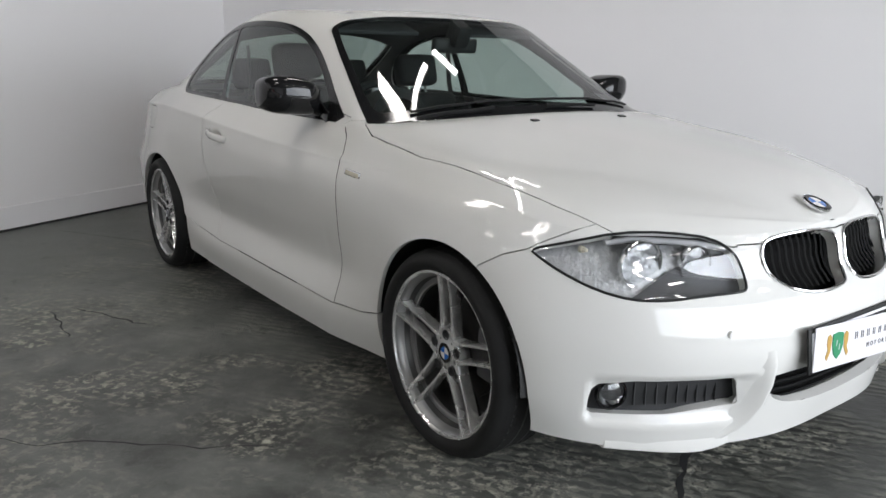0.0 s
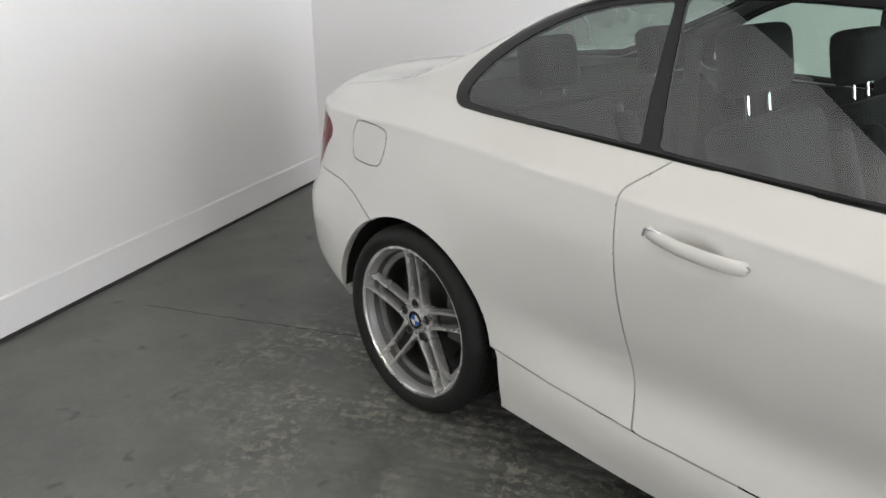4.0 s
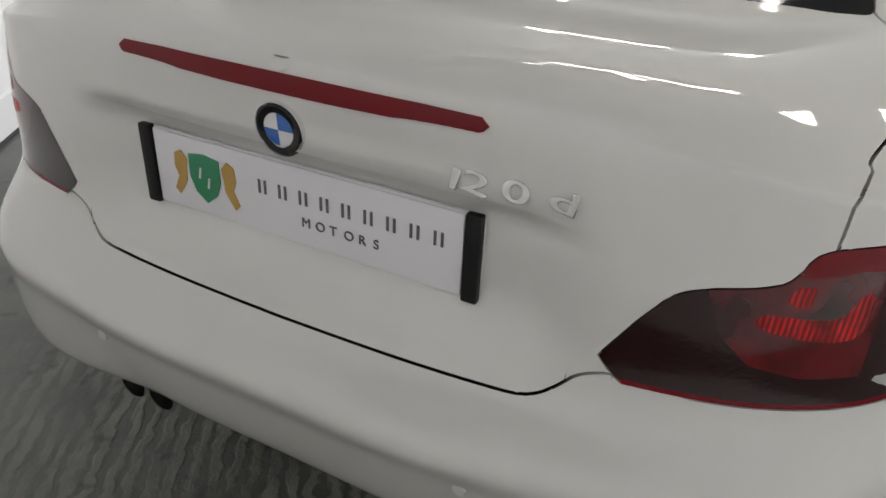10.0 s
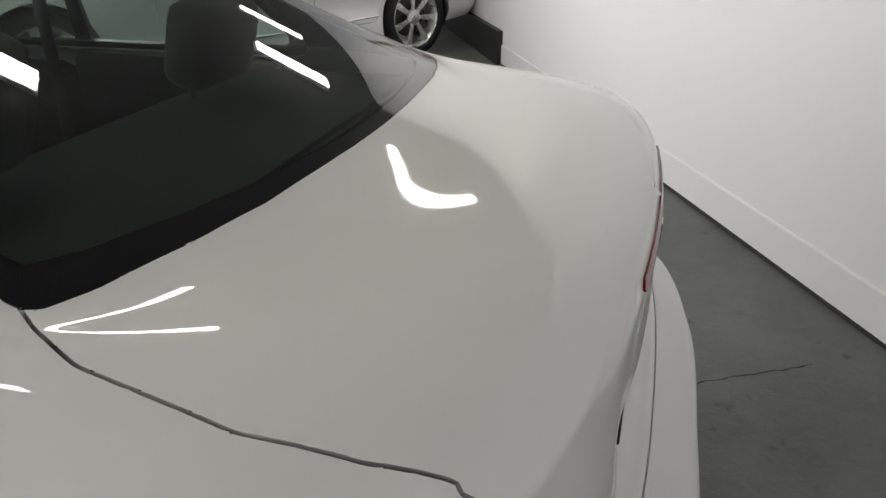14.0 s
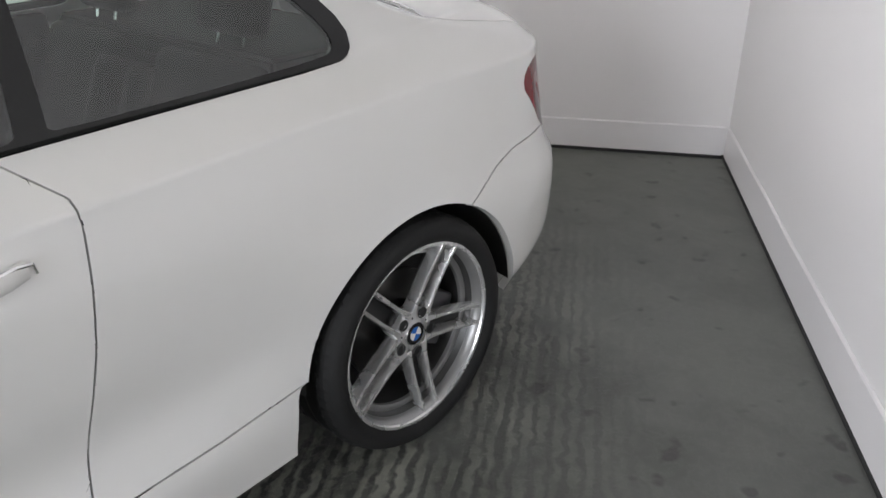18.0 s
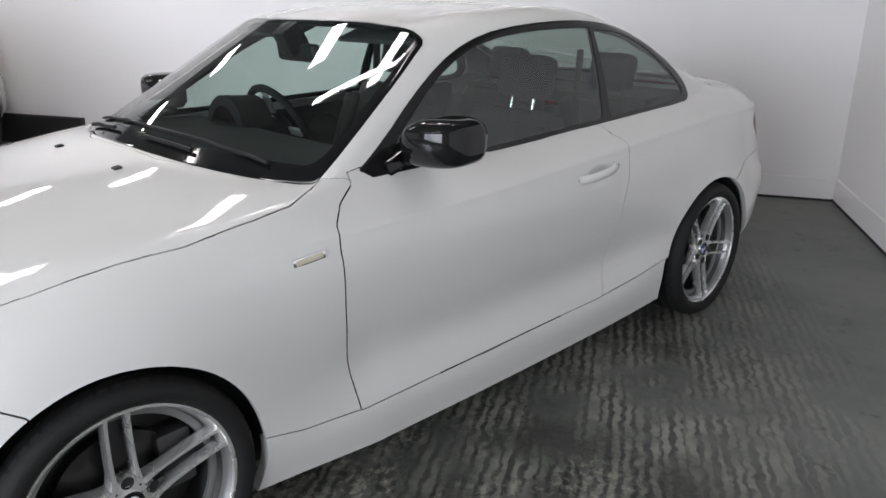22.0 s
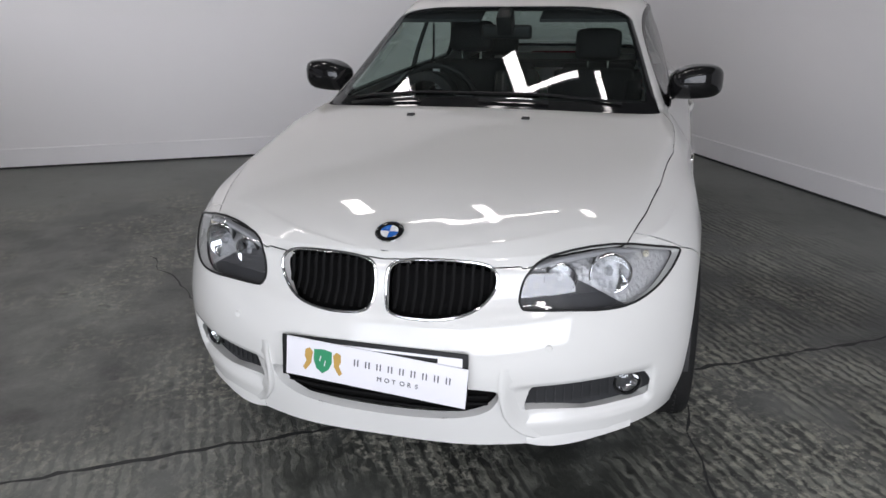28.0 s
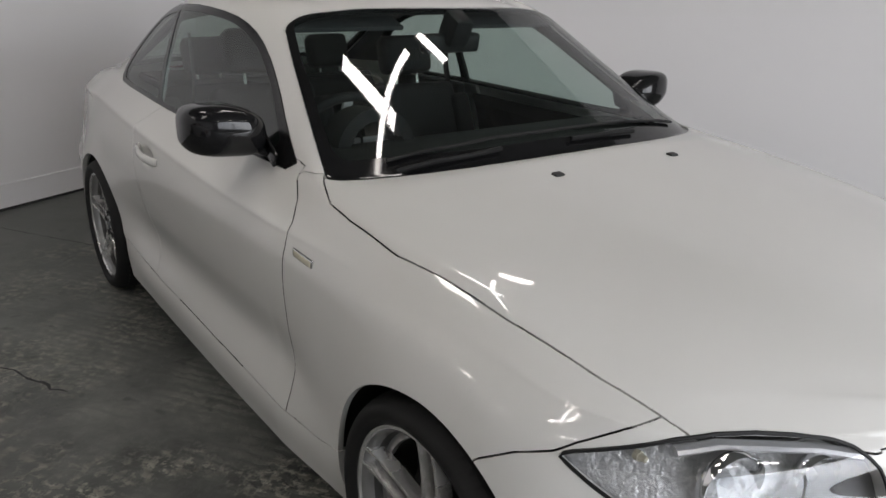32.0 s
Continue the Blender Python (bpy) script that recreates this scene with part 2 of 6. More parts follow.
def box(size, at=(0, 0, 0), bevel=0.0, segments=2, turn=None):
    bm = bmesh.new()
    bmesh.ops.create_cube(bm, size=1)
    bmesh.ops.scale(bm, vec=size, verts=bm.verts)
    if bevel:
        bmesh.ops.bevel(bm, geom=bm.edges[:], offset=bevel, segments=segments, affect="EDGES", profile=0.6)
    if turn:
        bmesh.ops.rotate(bm, matrix=Euler([radians(a) for a in turn]).to_matrix(), verts=bm.verts)
    bmesh.ops.translate(bm, vec=at, verts=bm.verts)
    return smooth(bm)


def merge(*parts_):
    """Several bmeshes as one."""
    out = bmesh.new()
    for b in parts_:
        m = bpy.data.meshes.new("t")
        b.to_mesh(m)
        b.free()
        out.from_mesh(m)
        bpy.data.meshes.remove(m)
    return out


def lathe(profile, n=64, axis="Y", at=(0, 0, 0), start=0.0, turn=2 * math.pi):
    """Spins (radius, along) pairs about an axis."""
    bm = bmesh.new()
    whole = abs(turn - 2 * math.pi) < 1e-6
    count = n if whole else n + 1
    rings = []
    for r, h in profile:
        ring = []
        for i in range(count):
            a = start + turn * i / n
            c, s = r * math.cos(a), r * math.sin(a)
            p = {"X": (h, c, s), "Y": (c, h, s), "Z": (c, s, h)}[axis]
            ring.append(bm.verts.new((p[0] + at[0], p[1] + at[1], p[2] + at[2])))
        rings.append(ring)
    for a, b in zip(rings, rings[1:]):
        for i in range(n):
            j = (i + 1) % count
            bm.faces.new((a[i], a[j], b[j], b[i]))
    bmesh.ops.remove_doubles(bm, verts=bm.verts, dist=1e-6)
    bmesh.ops.recalc_face_normals(bm, faces=bm.faces)
    return smooth(bm)


def tube(points, radius, n=8, closed=False, flat=1.0, up=(0, 0, 1)):
    """A rod along a line of points; flat squeezes it along its second cross axis."""
    bm = bmesh.new()
    pts = [Vector(p) for p in points]
    rings = []
    for i, p in enumerate(pts):
        a = pts[i - 1] if (i or closed) else p
        b = pts[(i + 1) % len(pts)] if (i < len(pts) - 1 or closed) else p
        d = (b - a).normalized()
        side = d.cross(Vector(up))
        side = side.normalized() if side.length > 1e-5 else Vector((1, 0, 0))
        top = side.cross(d)
        rings.append([bm.verts.new(p + radius * (math.cos(k * 2 * math.pi / n) * side + flat * math.sin(k * 2 * math.pi / n) * top)) for k in range(n)])
    pairs = list(zip(rings, rings[1:])) + ([(rings[-1], rings[0])] if closed else [])
    for a, b in pairs:
        for k in range(n):
            bm.faces.new((a[k], a[(k + 1) % n], b[(k + 1) % n], b[k]))
    if not closed:
        bm.faces.new(rings[0][::-1])
        bm.faces.new(rings[-1])
    bmesh.ops.recalc_face_normals(bm, faces=bm.faces)
    return smooth(bm)


def slab(outline, depth, place, bevel=0.0):
    """A flat outline (u, v) given thickness, laid by a function from (u, v, w) to a place."""
    bm = bmesh.new()
    lo = [bm.verts.new(place(u, v, 0)) for u, v in outline]
    hi = [bm.verts.new(place(u, v, depth)) for u, v in outline]
    bm.faces.new(lo[::-1])
    bm.faces.new(hi)
    n = len(outline)
    for i in range(n):
        bm.faces.new((lo[i], lo[(i + 1) % n], hi[(i + 1) % n], hi[i]))
    bmesh.ops.recalc_face_normals(bm, faces=bm.faces)
    if bevel:
        bmesh.ops.bevel(bm, geom=[e for e in bm.edges if len(e.link_faces) == 2], offset=bevel, segments=2, affect="EDGES")
    return smooth(bm)


def rounded(points, times=3):
    """Corner-cut closed outline."""
    p = np.array(points, float)
    for _ in range(times):
        q = np.roll(p, -1, 0)
        p = np.stack([0.75 * p + 0.25 * q, 0.25 * p + 0.75 * q], 1).reshape(-1, p.shape[1])
    return p


def inside(points, poly):
    """Signed distance to a closed outline, negative inside."""
    best = np.full(len(points), 1e9)
    sign = np.zeros(len(points), bool)
    for a, b in zip(poly, np.roll(poly, -1, 0)):
        d = b - a
        w = points - a
        t = np.clip((w @ d) / (d @ d + 1e-12), 0, 1)
        best = np.minimum(best, ((w - t[:, None] * d) ** 2).sum(1))
        hit = (a[1] > points[:, 1]) != (b[1] > points[:, 1])
        with np.errstate(divide="ignore", invalid="ignore"):
            x = d[0] * (points[:, 1] - a[1]) / d[1] + a[0]
        sign ^= hit & (points[:, 0] < x)
    return np.where(sign, -1, 1) * np.sqrt(best)


def spline(knots, values, at):
    """Hermite curve through values (first axis) at knots."""
    h = np.diff(knots)
    s = np.diff(values, axis=0) / h[:, None]
    m = np.empty_like(values)
    m[1:-1] = (s[:-1] * h[1:, None] + s[1:] * h[:-1, None]) / (h[1:] + h[:-1])[:, None]
    m[0], m[-1] = s[0], s[-1]
    i = np.clip(np.searchsorted(knots, at, "right") - 1, 0, len(h) - 1)
    t = ((at - knots[i]) / h[i])[:, None]
    a, b, hh = values[i], values[i + 1], h[i][:, None]
    return a * (2 * t**3 - 3 * t**2 + 1) + b * (3 * t**2 - 2 * t**3) + hh * (m[i] * (t**3 - 2 * t**2 + t) + m[i + 1] * (t**3 - t**2))


def skin(net, step):
    """A dense grid through a net of styling lines (rows up the flank to the centre line, columns from nose to tail), mirrored ends."""
    net = np.array(net, float)
    flip = np.array([1, -1, 1])
    padded = np.concatenate([net[:, 1:2] * flip, net, net[:, -2:-1] * flip], 1)
    gap = np.sqrt(np.linalg.norm(np.diff(padded, axis=1), axis=2)).mean(0) + 1e-4
    knots = np.r_[0, np.cumsum(gap)]
    length = np.linalg.norm(np.diff(net, axis=1), axis=2).max(0)
    at = np.concatenate([np.linspace(a, b, max(2, int(l / step)), endpoint=False) for a, b, l in zip(knots[1:-2], knots[2:-1], length)] + [[knots[-2]]])
    rows = np.stack([spline(knots, r, at) for r in padded])
    low = 2 * rows[:1] - rows[1:2]
    padded = np.concatenate([low, rows, rows[-2:-1] * flip], 0)
    gap = np.sqrt(np.linalg.norm(np.diff(padded, axis=0), axis=2)).mean(1) + 1e-4
    knots = np.r_[0, np.cumsum(gap)]
    length = np.quantile(np.linalg.norm(np.diff(rows, axis=0), axis=2), 0.9, axis=1)
    at = np.concatenate([np.linspace(a, b, max(2, int(l / step)), endpoint=False) for a, b, l in zip(knots[1:-2], knots[2:-1], length)] + [[knots[-2]]])
    n = padded.shape[1]
    grid = spline(knots, padded.reshape(len(padded), -1), at).reshape(len(at), n, 3)
    grid[:, 0, 1] = grid[:, -1, 1] = 0
    grid[-1, :, 1] = 0
    return grid


class Skin:
    """A triangle skin that is cut into panels along outlines."""

    def __init__(self, grid):
        a, b = grid.shape[:2]
        flip = np.array([1, -1, 1])
        wide = np.concatenate([grid[:, 1:2] * flip, grid, grid[:, -2:-1] * flip], 1)
        wide = np.concatenate([2 * wide[:1] - wide[1:2], wide, wide[-2:-1] * flip], 0)
        du, dv = wide[1:-1, 2:] - wide[1:-1, :-2], wide[2:, 1:-1] - wide[:-2, 1:-1]
        nor = np.cross(du, dv)
        nor /= np.linalg.norm(nor, axis=2, keepdims=True) + 1e-9
        self.v, self.n = grid.reshape(-1, 3), nor.reshape(-1, 3)
        # where the lines run together at nose and tail, take the normals from round about
        size = np.linalg.norm(du, axis=2) * np.linalg.norm(dv, axis=2) + 1e-12
        slant = (np.linalg.norm(np.cross(du, dv), axis=2) / size).reshape(-1)
        for pole in (grid[-1, 0], grid[-1, -1]):
            d = np.linalg.norm(self.v - pole, axis=1)
            bad = np.where((d < 0.30) & ((slant < 0.4) | (d < 0.02)))[0]
            good = np.where((d < 0.36) & (slant >= 0.4) & (d >= 0.02))[0]
            for k in bad:
                gap = ((self.v[good] - self.v[k]) ** 2).sum(1)
                pick = np.argpartition(gap, 14)[:14]
                n = (self.n[good[pick]] / (gap[pick][:, None] + 2e-5)).sum(0)
                self.n[k] = n / (np.linalg.norm(n) + 1e-9)
        idx = np.arange(a * b).reshape(a, b)
        q = np.stack([idx[:-1, :-1], idx[1:, :-1], idx[1:, 1:], idx[:-1, 1:]], -1).reshape(-1, 4)
        self.rest = np.concatenate([q[:, [2, 1, 0]], q[:, [3, 2, 0]]])
        area = np.linalg.norm(np.cross(self.v[self.rest[:, 1]] - self.v[self.rest[:, 0]], self.v[self.rest[:, 2]] - self.v[self.rest[:, 0]]), axis=1)
        self.rest = self.rest[area > 1e-9]

    def take(self, shape):
        """Cuts the faces inside shape (negative) out of what is left."""
        val = shape(self.v)
        val = np.where(np.abs(val) < 1e-6, 1e-6, val)
        s = val[self.rest] < 0
        count = s.sum(1)
        ins, out = [self.rest[count == 3]], [self.rest[count == 0]]
        vs, ns, made = [], [], {}
        base = len(self.v)

        def mid(i, j):
            key = (min(i, j), max(i, j))
            if key not in made:
                t = val[i] / (val[i] - val[j])
                made[key] = base + len(vs)
                vs.append(self.v[i] + t * (self.v[j] - self.v[i]))
                n = self.n[i] + t * (self.n[j] - self.n[i])
                ns.append(n / (np.linalg.norm(n) + 1e-9))
            return made[key]

        fi, fo = [], []
        for tri, sg, c in zip(self.rest[(count > 0) & (count < 3)], s[(count > 0) & (count < 3)], count[(count > 0) & (count < 3)]):
            k = int(np.argmax(sg)) if c == 1 else int(np.argmin(sg))
            a, b, d = tri[k], tri[(k + 1) % 3], tri[(k + 2) % 3]
            p, q = mid(a, b), mid(a, d)
            one, two = ([(a, p, q)], [(p, b, d), (p, d, q)])
            (fi if c == 1 else fo).extend(one)
            (fo if c == 1 else fi).extend(two)
        if vs:
            self.v, self.n = np.concatenate([self.v, vs]), np.concatenate([self.n, ns])
            ins.append(np.array(fi, int).reshape(-1, 3))
            out.append(np.array(fo, int).reshape(-1, 3))
        self.rest = np.concatenate(out)
        return np.concatenate(ins)

    def panel(self, name, faces, side=0, gap=0.002, fold=0.014, lift=0.0):
        """A mesh of some faces: side 1 or -1 for one flank, 0 for both; edges drawn back by gap and folded in."""
        used, inv = np.unique(faces, return_inverse=True)
        f = inv.reshape(-1, 3)
        v, n = self.v[used] + lift * self.n[used], self.n[used]
        edges = np.sort(np.concatenate([f[:, [0, 1]], f[:, [1, 2]], f[:, [2, 0]]]), axis=1)
        flat, first, count = np.unique(edges[:, 0] * len(v) + edges[:, 1], return_index=True, return_counts=True)
        rim = edges[first[count == 1]]
        onmid = (np.abs(v[:, 1]) < 1e-5)
        rim = rim[~(onmid[rim[:, 0]] & onmid[rim[:, 1]])]
        directed = {(int(t[i]), int(t[(i + 1) % 3])) for t in f for i in range(3)} if len(rim) else set()
        rim = [(int(a), int(b)) if (int(a), int(b)) in directed else (int(b), int(a)) for a, b in rim]
        pull = np.zeros_like(v)
        for a, b in rim:
            w = np.cross(n[a], v[b] - v[a])
            w /= np.linalg.norm(w) + 1e-9
            pull[a] += w
            pull[b] += w
        ln = np.linalg.norm(pull, axis=1, keepdims=True)
        v = v + np.where(ln > 1e-6, gap * pull / (ln + 1e-9), 0)
        v[onmid, 1] = 0
        rv = sorted({i for e in rim for i in e})
        low = {i: len(v) + k for k, i in enumerate(rv)}
        allv = np.concatenate([v, v[rv] - fold * n[rv]]) if rv else v
        alln = np.concatenate([n, n[rv]]) if rv else n
        folds = [t for a, b in rim for t in ((b, a, low[a]), (b, low[a], low[b]))] if fold else []
        vv, nn, ff, kind = [], [], [], []
        base = 0
        for s in ((1, -1) if side == 0 else (side,)):
            flip = np.array([1, s, 1])
            vv.append(allv * flip)
            nn.append(alln * flip)
            tri = np.concatenate([f, np.array(folds, int).reshape(-1, 3)])
            ff.append((tri if s > 0 else tri[:, ::-1]) + base)
            kind.append(np.r_[np.ones(len(f), bool), np.zeros(len(folds), bool)])
            base += len(allv)
        vv, nn, ff, kind = (np.concatenate(q) for q in (vv, nn, ff, kind))
        mesh = bpy.data.meshes.new(name)
        mesh.from_pydata(vv.tolist(), [], ff.tolist())
        mesh.polygons.foreach_set("use_smooth", np.ones(len(ff), bool))
        fn = np.cross(vv[ff[:, 1]] - vv[ff[:, 0]], vv[ff[:, 2]] - vv[ff[:, 0]])
        fn /= np.linalg.norm(fn, axis=1, keepdims=True) + 1e-12
        loop = np.where(kind[:, None, None], nn[ff], fn[:, None, :]).reshape(-1, 3)
        mesh.normals_split_custom_set(loop.tolist())
        mesh.update()
        return mesh


def outline(poly, plane, mask=lambda p: np.ones(len(p), bool), times=3, grow=0.0):
    """A cutting shape from a closed outline in a projected plane ('xz', 'xy', 'yz', 'fz': y - x and z, 'bz': y + x and z)."""
    pts = rounded(poly, times) if times else np.array(poly, float)

    def shape(p):
        u = {"x": p[:, 0], "y": p[:, 1], "f": p[:, 1] - p[:, 0], "b": p[:, 1] + p[:, 0]}[plane[0]]
        w = {"y": p[:, 1], "z": p[:, 2]}[plane[1]]
        ok = mask(p)
        val = np.full(len(p), 1.0)
        val[ok] = inside(np.stack([u[ok], w[ok]], 1), pts) - grow
        return val

    return shape


def circle(cx, cz, r, mask):
    def shape(p):
        return np.where(mask(p), np.hypot(p[:, 0] - cx, p[:, 2] - cz) - r, 1.0)
    return shape


# ---- the room ----
DAYLIGHT, TUBES = 430.0, 22.0
CORNER = Vector((-5.33, 0.54, 0))
ALONG_A, ALONG_B = Vector((0.474, -0.8805, 0)), Vector((0.852, 0.5235, 0))
ROOM_A, ROOM_B, HIGH = 13.0, 9.5, 3.25


def place_wall(name, start, end, label, height=HIGH, thick=0.15, mat=WALL):
    d = (end - start).normalized()
    out = Vector((d.y, -d.x, 0))
    mid = (start + end) / 2
    inward = (CORNER + 6 * ALONG_A + 6 * ALONG_B) - mid
    if out.dot(inward) > 0:
        out = -out
    bm = bmesh.new()
    foot = [start - 0.0 * d, end + 0.0 * d, end + thick * out, start + thick * out]
    lo = [bm.verts.new((p.x, p.y, 0.0)) for p in foot]
    hi = [bm.verts.new((p.x, p.y, height)) for p in foot]
    bm.faces.new(lo[::-1]), bm.faces.new(hi)
    for i in range(4):
        bm.faces.new((lo[i], lo[(i + 1) % 4], hi[(i + 1) % 4], hi[i]))
    bmesh.ops.recalc_face_normals(bm, faces=bm.faces)
    return tagged(part(name, bm, mat), label, "wall", kind="structure"), -out


A_END, B_END = CORNER + ROOM_A * ALONG_A, CORNER + ROOM_B * ALONG_B
FAR = A_END + ROOM_B * ALONG_B
_, IN_A = place_wall("wall_rear", CORNER, A_END, "plain white painted showroom wall")
_, IN_B = place_wall("wall_side", CORNER, B_END, "plain white painted showroom wall")
# this wall and the front ones are unseen, added to close the room
place_wall("unseen_wall_far", A_END, FAR, "plain white painted showroom wall")
# unseen street front, added: a wall with one wide glazed opening for daylight
W0, W1, W_LOW, W_TOP = B_END + 2.2 * ALONG_A, B_END + 9.8 * ALONG_A, 0.35, 2.75
place_wall("unseen_wall_front_1", B_END, W0, "plain white painted showroom wall")
place_wall("unseen_wall_front_2", W1, FAR, "plain white painted showroom wall")
for name, low, top in (("unseen_wall_front_3", 0.0, W_LOW), ("unseen_wall_front_4", W_TOP, HIGH)):
    ob, _ = place_wall(name, W0, W1, "plain white painted showroom wall", height=top - low)
    ob.location.z = low
added_window = tagged(new("added_window"), "unseen shop window, added to let in bluish daylight", "window", kind="structure")
for k in range(5):
    q = W0 + (W1 - W0) * (k / 4)
    post = part("window_frame", box((0.06, 0.06, W_TOP - W_LOW), (0, 0, (W_TOP + W_LOW) / 2), 0.006), SKIRT, added_window)
    post.matrix_basis = pose(q.x, q.y, 0, 0, 0, math.degrees(math.atan2(ALONG_A.y, ALONG_A.x)))
    if k < 4:
        m = W0 + (W1 - W0) * ((k + 0.5) / 4)
        glass = part("pane", box((1.84, 0.008, W_TOP - W_LOW - 0.04), (0, 0, (W_TOP + W_LOW) / 2)), CLEAR, added_window)
        glass.matrix_basis = post.matrix_basis.copy()
        glass.matrix_basis.translation = (m.x, m.y, 0)
        glass.visible_shadow = False
# area lamp in the added window, standing for cool sky light
sky_lamp = bpy.data.lights.new("added_daylight", "AREA")
sky_lamp.shape, sky_lamp.size, sky_lamp.size_y, sky_lamp.energy, sky_lamp.color = "RECTANGLE", 7.4, 2.3, DAYLIGHT, (0.86, 0.925, 1.0)
lamp_ob = new("added_daylight", sky_lamp)
mid = (W0 + W1) / 2
lamp_ob.matrix_basis = look((mid.x, mid.y, 1.55), (mid.x - ALONG_B.x * 4, mid.y - ALONG_B.y * 4, 1.35))


def floor_material():
    """Dark grey floor paint over brushed concrete: ridged, scraped pale where it is worn, smooth and lightened near the
    walls.
    """
    m, tree, bsdf = material("worn_grey_floor_paint")
    link = tree.links.new

    def ramp(source, a, b, ca=(0, 0, 0), cb=(1, 1, 1)):
        r = node(tree, "ShaderNodeValToRGB")
        (r.color_ramp.elements[0].position, r.color_ramp.elements[0].color), (r.color_ramp.elements[1].position, r.color_ramp.elements[1].color) = (a, (*ca, 1)), (b, (*cb, 1))
        link(source, r.inputs[0])
        return r.outputs[0]

    def maths(kind, x, y):
        n = node(tree, "ShaderNodeMath")
        n.operation = kind
        for k, v in enumerate((x, y)):
            if isinstance(v, (int, float)):
                n.inputs[k].default_value = v
            else:
                link(v, n.inputs[k])
        return n.outputs[0]

    co = tree.nodes.new("ShaderNodeTexCoord")
    shift = node(tree, "ShaderNodeVectorMath")
    shift.operation = "SUBTRACT"
    shift.inputs[1].default_value = tuple(CORNER)
    link(co.outputs["Object"], shift.inputs[0])
    turn = node(tree, "ShaderNodeMapping")
    turn.inputs["Rotation"].default_value = (0, 0, -math.atan2(ALONG_B.y, ALONG_B.x))
    link(shift.outputs[0], turn.inputs[0])
    stretch = node(tree, "ShaderNodeMapping")
    stretch.inputs["Scale"].default_value = (0.075, 1.0, 1.0)
    link(turn.outputs[0], stretch.inputs[0])
    noise_of = lambda source, scale, detail, rough=0.55: (lambda n: (link(source, n.inputs["Vector"]), n.outputs[0])[1])(node(tree, "ShaderNodeTexNoise", Scale=scale, Detail=detail, Roughness=rough))
    broad = noise_of(turn.outputs[0], 0.8, 5.0, 0.65)
    blotch = noise_of(turn.outputs[0], 5.0, 5.0, 0.6)
    patch = noise_of(turn.outputs[0], 1.9, 4.0, 0.6)
    streak = noise_of(stretch.outputs[0], 17.0, 4.0, 0.6)
    crumb = noise_of(turn.outputs[0], 24.0, 6.0, 0.72)
    grain = noise_of(turn.outputs[0], 240.0, 2.0)
    comb = node(tree, "ShaderNodeTexWave", Scale=7.5, Distortion=4.5, Detail=4.0)
    comb.inputs["Detail Scale"].default_value = 2.2
    comb.bands_direction = "Y"
    link(turn.outputs[0], comb.inputs["Vector"])
    split_ = node(tree, "ShaderNodeSeparateXYZ")
    link(turn.outputs[0], split_.inputs[0])
    from_a = ramp(maths("MULTIPLY", split_.outputs[0], 0.25), 0.20, 0.45)
    from_b = ramp(maths("MULTIPLY", maths("MULTIPLY", split_.outputs[1], -1.0), 0.25), 0.12, 0.32)
    near = maths("MULTIPLY", from_a, from_b)
    world_y = node(tree, "ShaderNodeSeparateXYZ")
    link(co.outputs["Object"], world_y.inputs[0])
    lane = maths("ADD", maths("MULTIPLY", ramp(maths("MULTIPLY", maths("ADD", world_y.outputs[1], 1.6), 0.5), 0.1, 0.9), 0.97), 0.03)
    combed = maths("MULTIPLY", maths("MULTIPLY", near, lane), ramp(maths("ADD", maths("MULTIPLY", patch, 0.5), maths("MULTIPLY", blotch, 0.5)), 0.42, 0.54))
    across = maths("MULTIPLY", maths("MULTIPLY", split_.outputs[1], -1.0), 0.2)
    strip = maths("MULTIPLY", ramp(across, 0.418, 0.432), maths("SUBTRACT", 1.0, ramp(across, 0.50, 0.57)))
    flaked = maths("MULTIPLY", ramp(across, 0.62, 0.70), maths("SUBTRACT", 1.0, ramp(across, 0.82, 0.93)))
    banded = maths("MAXIMUM", maths("MULTIPLY", strip, ramp(patch, 0.36, 0.47)), maths("MULTIPLY", flaked, ramp(patch, 0.45, 0.56)))
    worn_zone = maths("MULTIPLY", maths("MAXIMUM", banded, maths("MULTIPLY", ramp(patch, 0.47, 0.57), 0.55)), maths("MULTIPLY", ramp(maths("MULTIPLY", split_.outputs[0], 0.25), 0.16, 0.30), ramp(across, 0.20, 0.34)))
    ridged = ramp(maths("ADD", maths("MULTIPLY", comb.outputs[1], 0.30), maths("MULTIPLY", streak, 0.85)), 0.47, 0.63)
    crumbs = ramp(crumb, 0.50, 0.57)
    scraped = maths("MULTIPLY", worn_zone, maths("MULTIPLY", maths("ADD", maths("MULTIPLY", ridged, 0.5), 0.5), crumbs))
    base = ramp(maths("ADD", maths("MULTIPLY", broad, 0.6), maths("MULTIPLY", blotch, 0.4)), 0.41, 0.60, (0.040, 0.042, 0.037), (0.165, 0.170, 0.155))
    groove = tree.nodes.new("ShaderNodeMix")
    groove.data_type = "RGBA"
    groove.blend_type = "MULTIPLY"
    link(combed, groove.inputs[0])
    # smooth greener paint near the walls, its colour lifted in place of missing light
    plain = tree.nodes.new("ShaderNodeMix")
    plain.data_type = "RGBA"
    plain.inputs[7].default_value = (0.135, 0.142, 0.128, 1)
    link(maths("MULTIPLY", maths("SUBTRACT", 1.0, near), 0.6), plain.inputs[0])
    link(base, plain.inputs[6])
    link(plain.outputs[2], groove.inputs[6])
    link(ramp(ridged, 0.0, 1.0, (0.38, 0.38, 0.37), (1.6, 1.58, 1.48)), groove.inputs[7])
    mix = tree.nodes.new("ShaderNodeMix")
    mix.data_type = "RGBA"
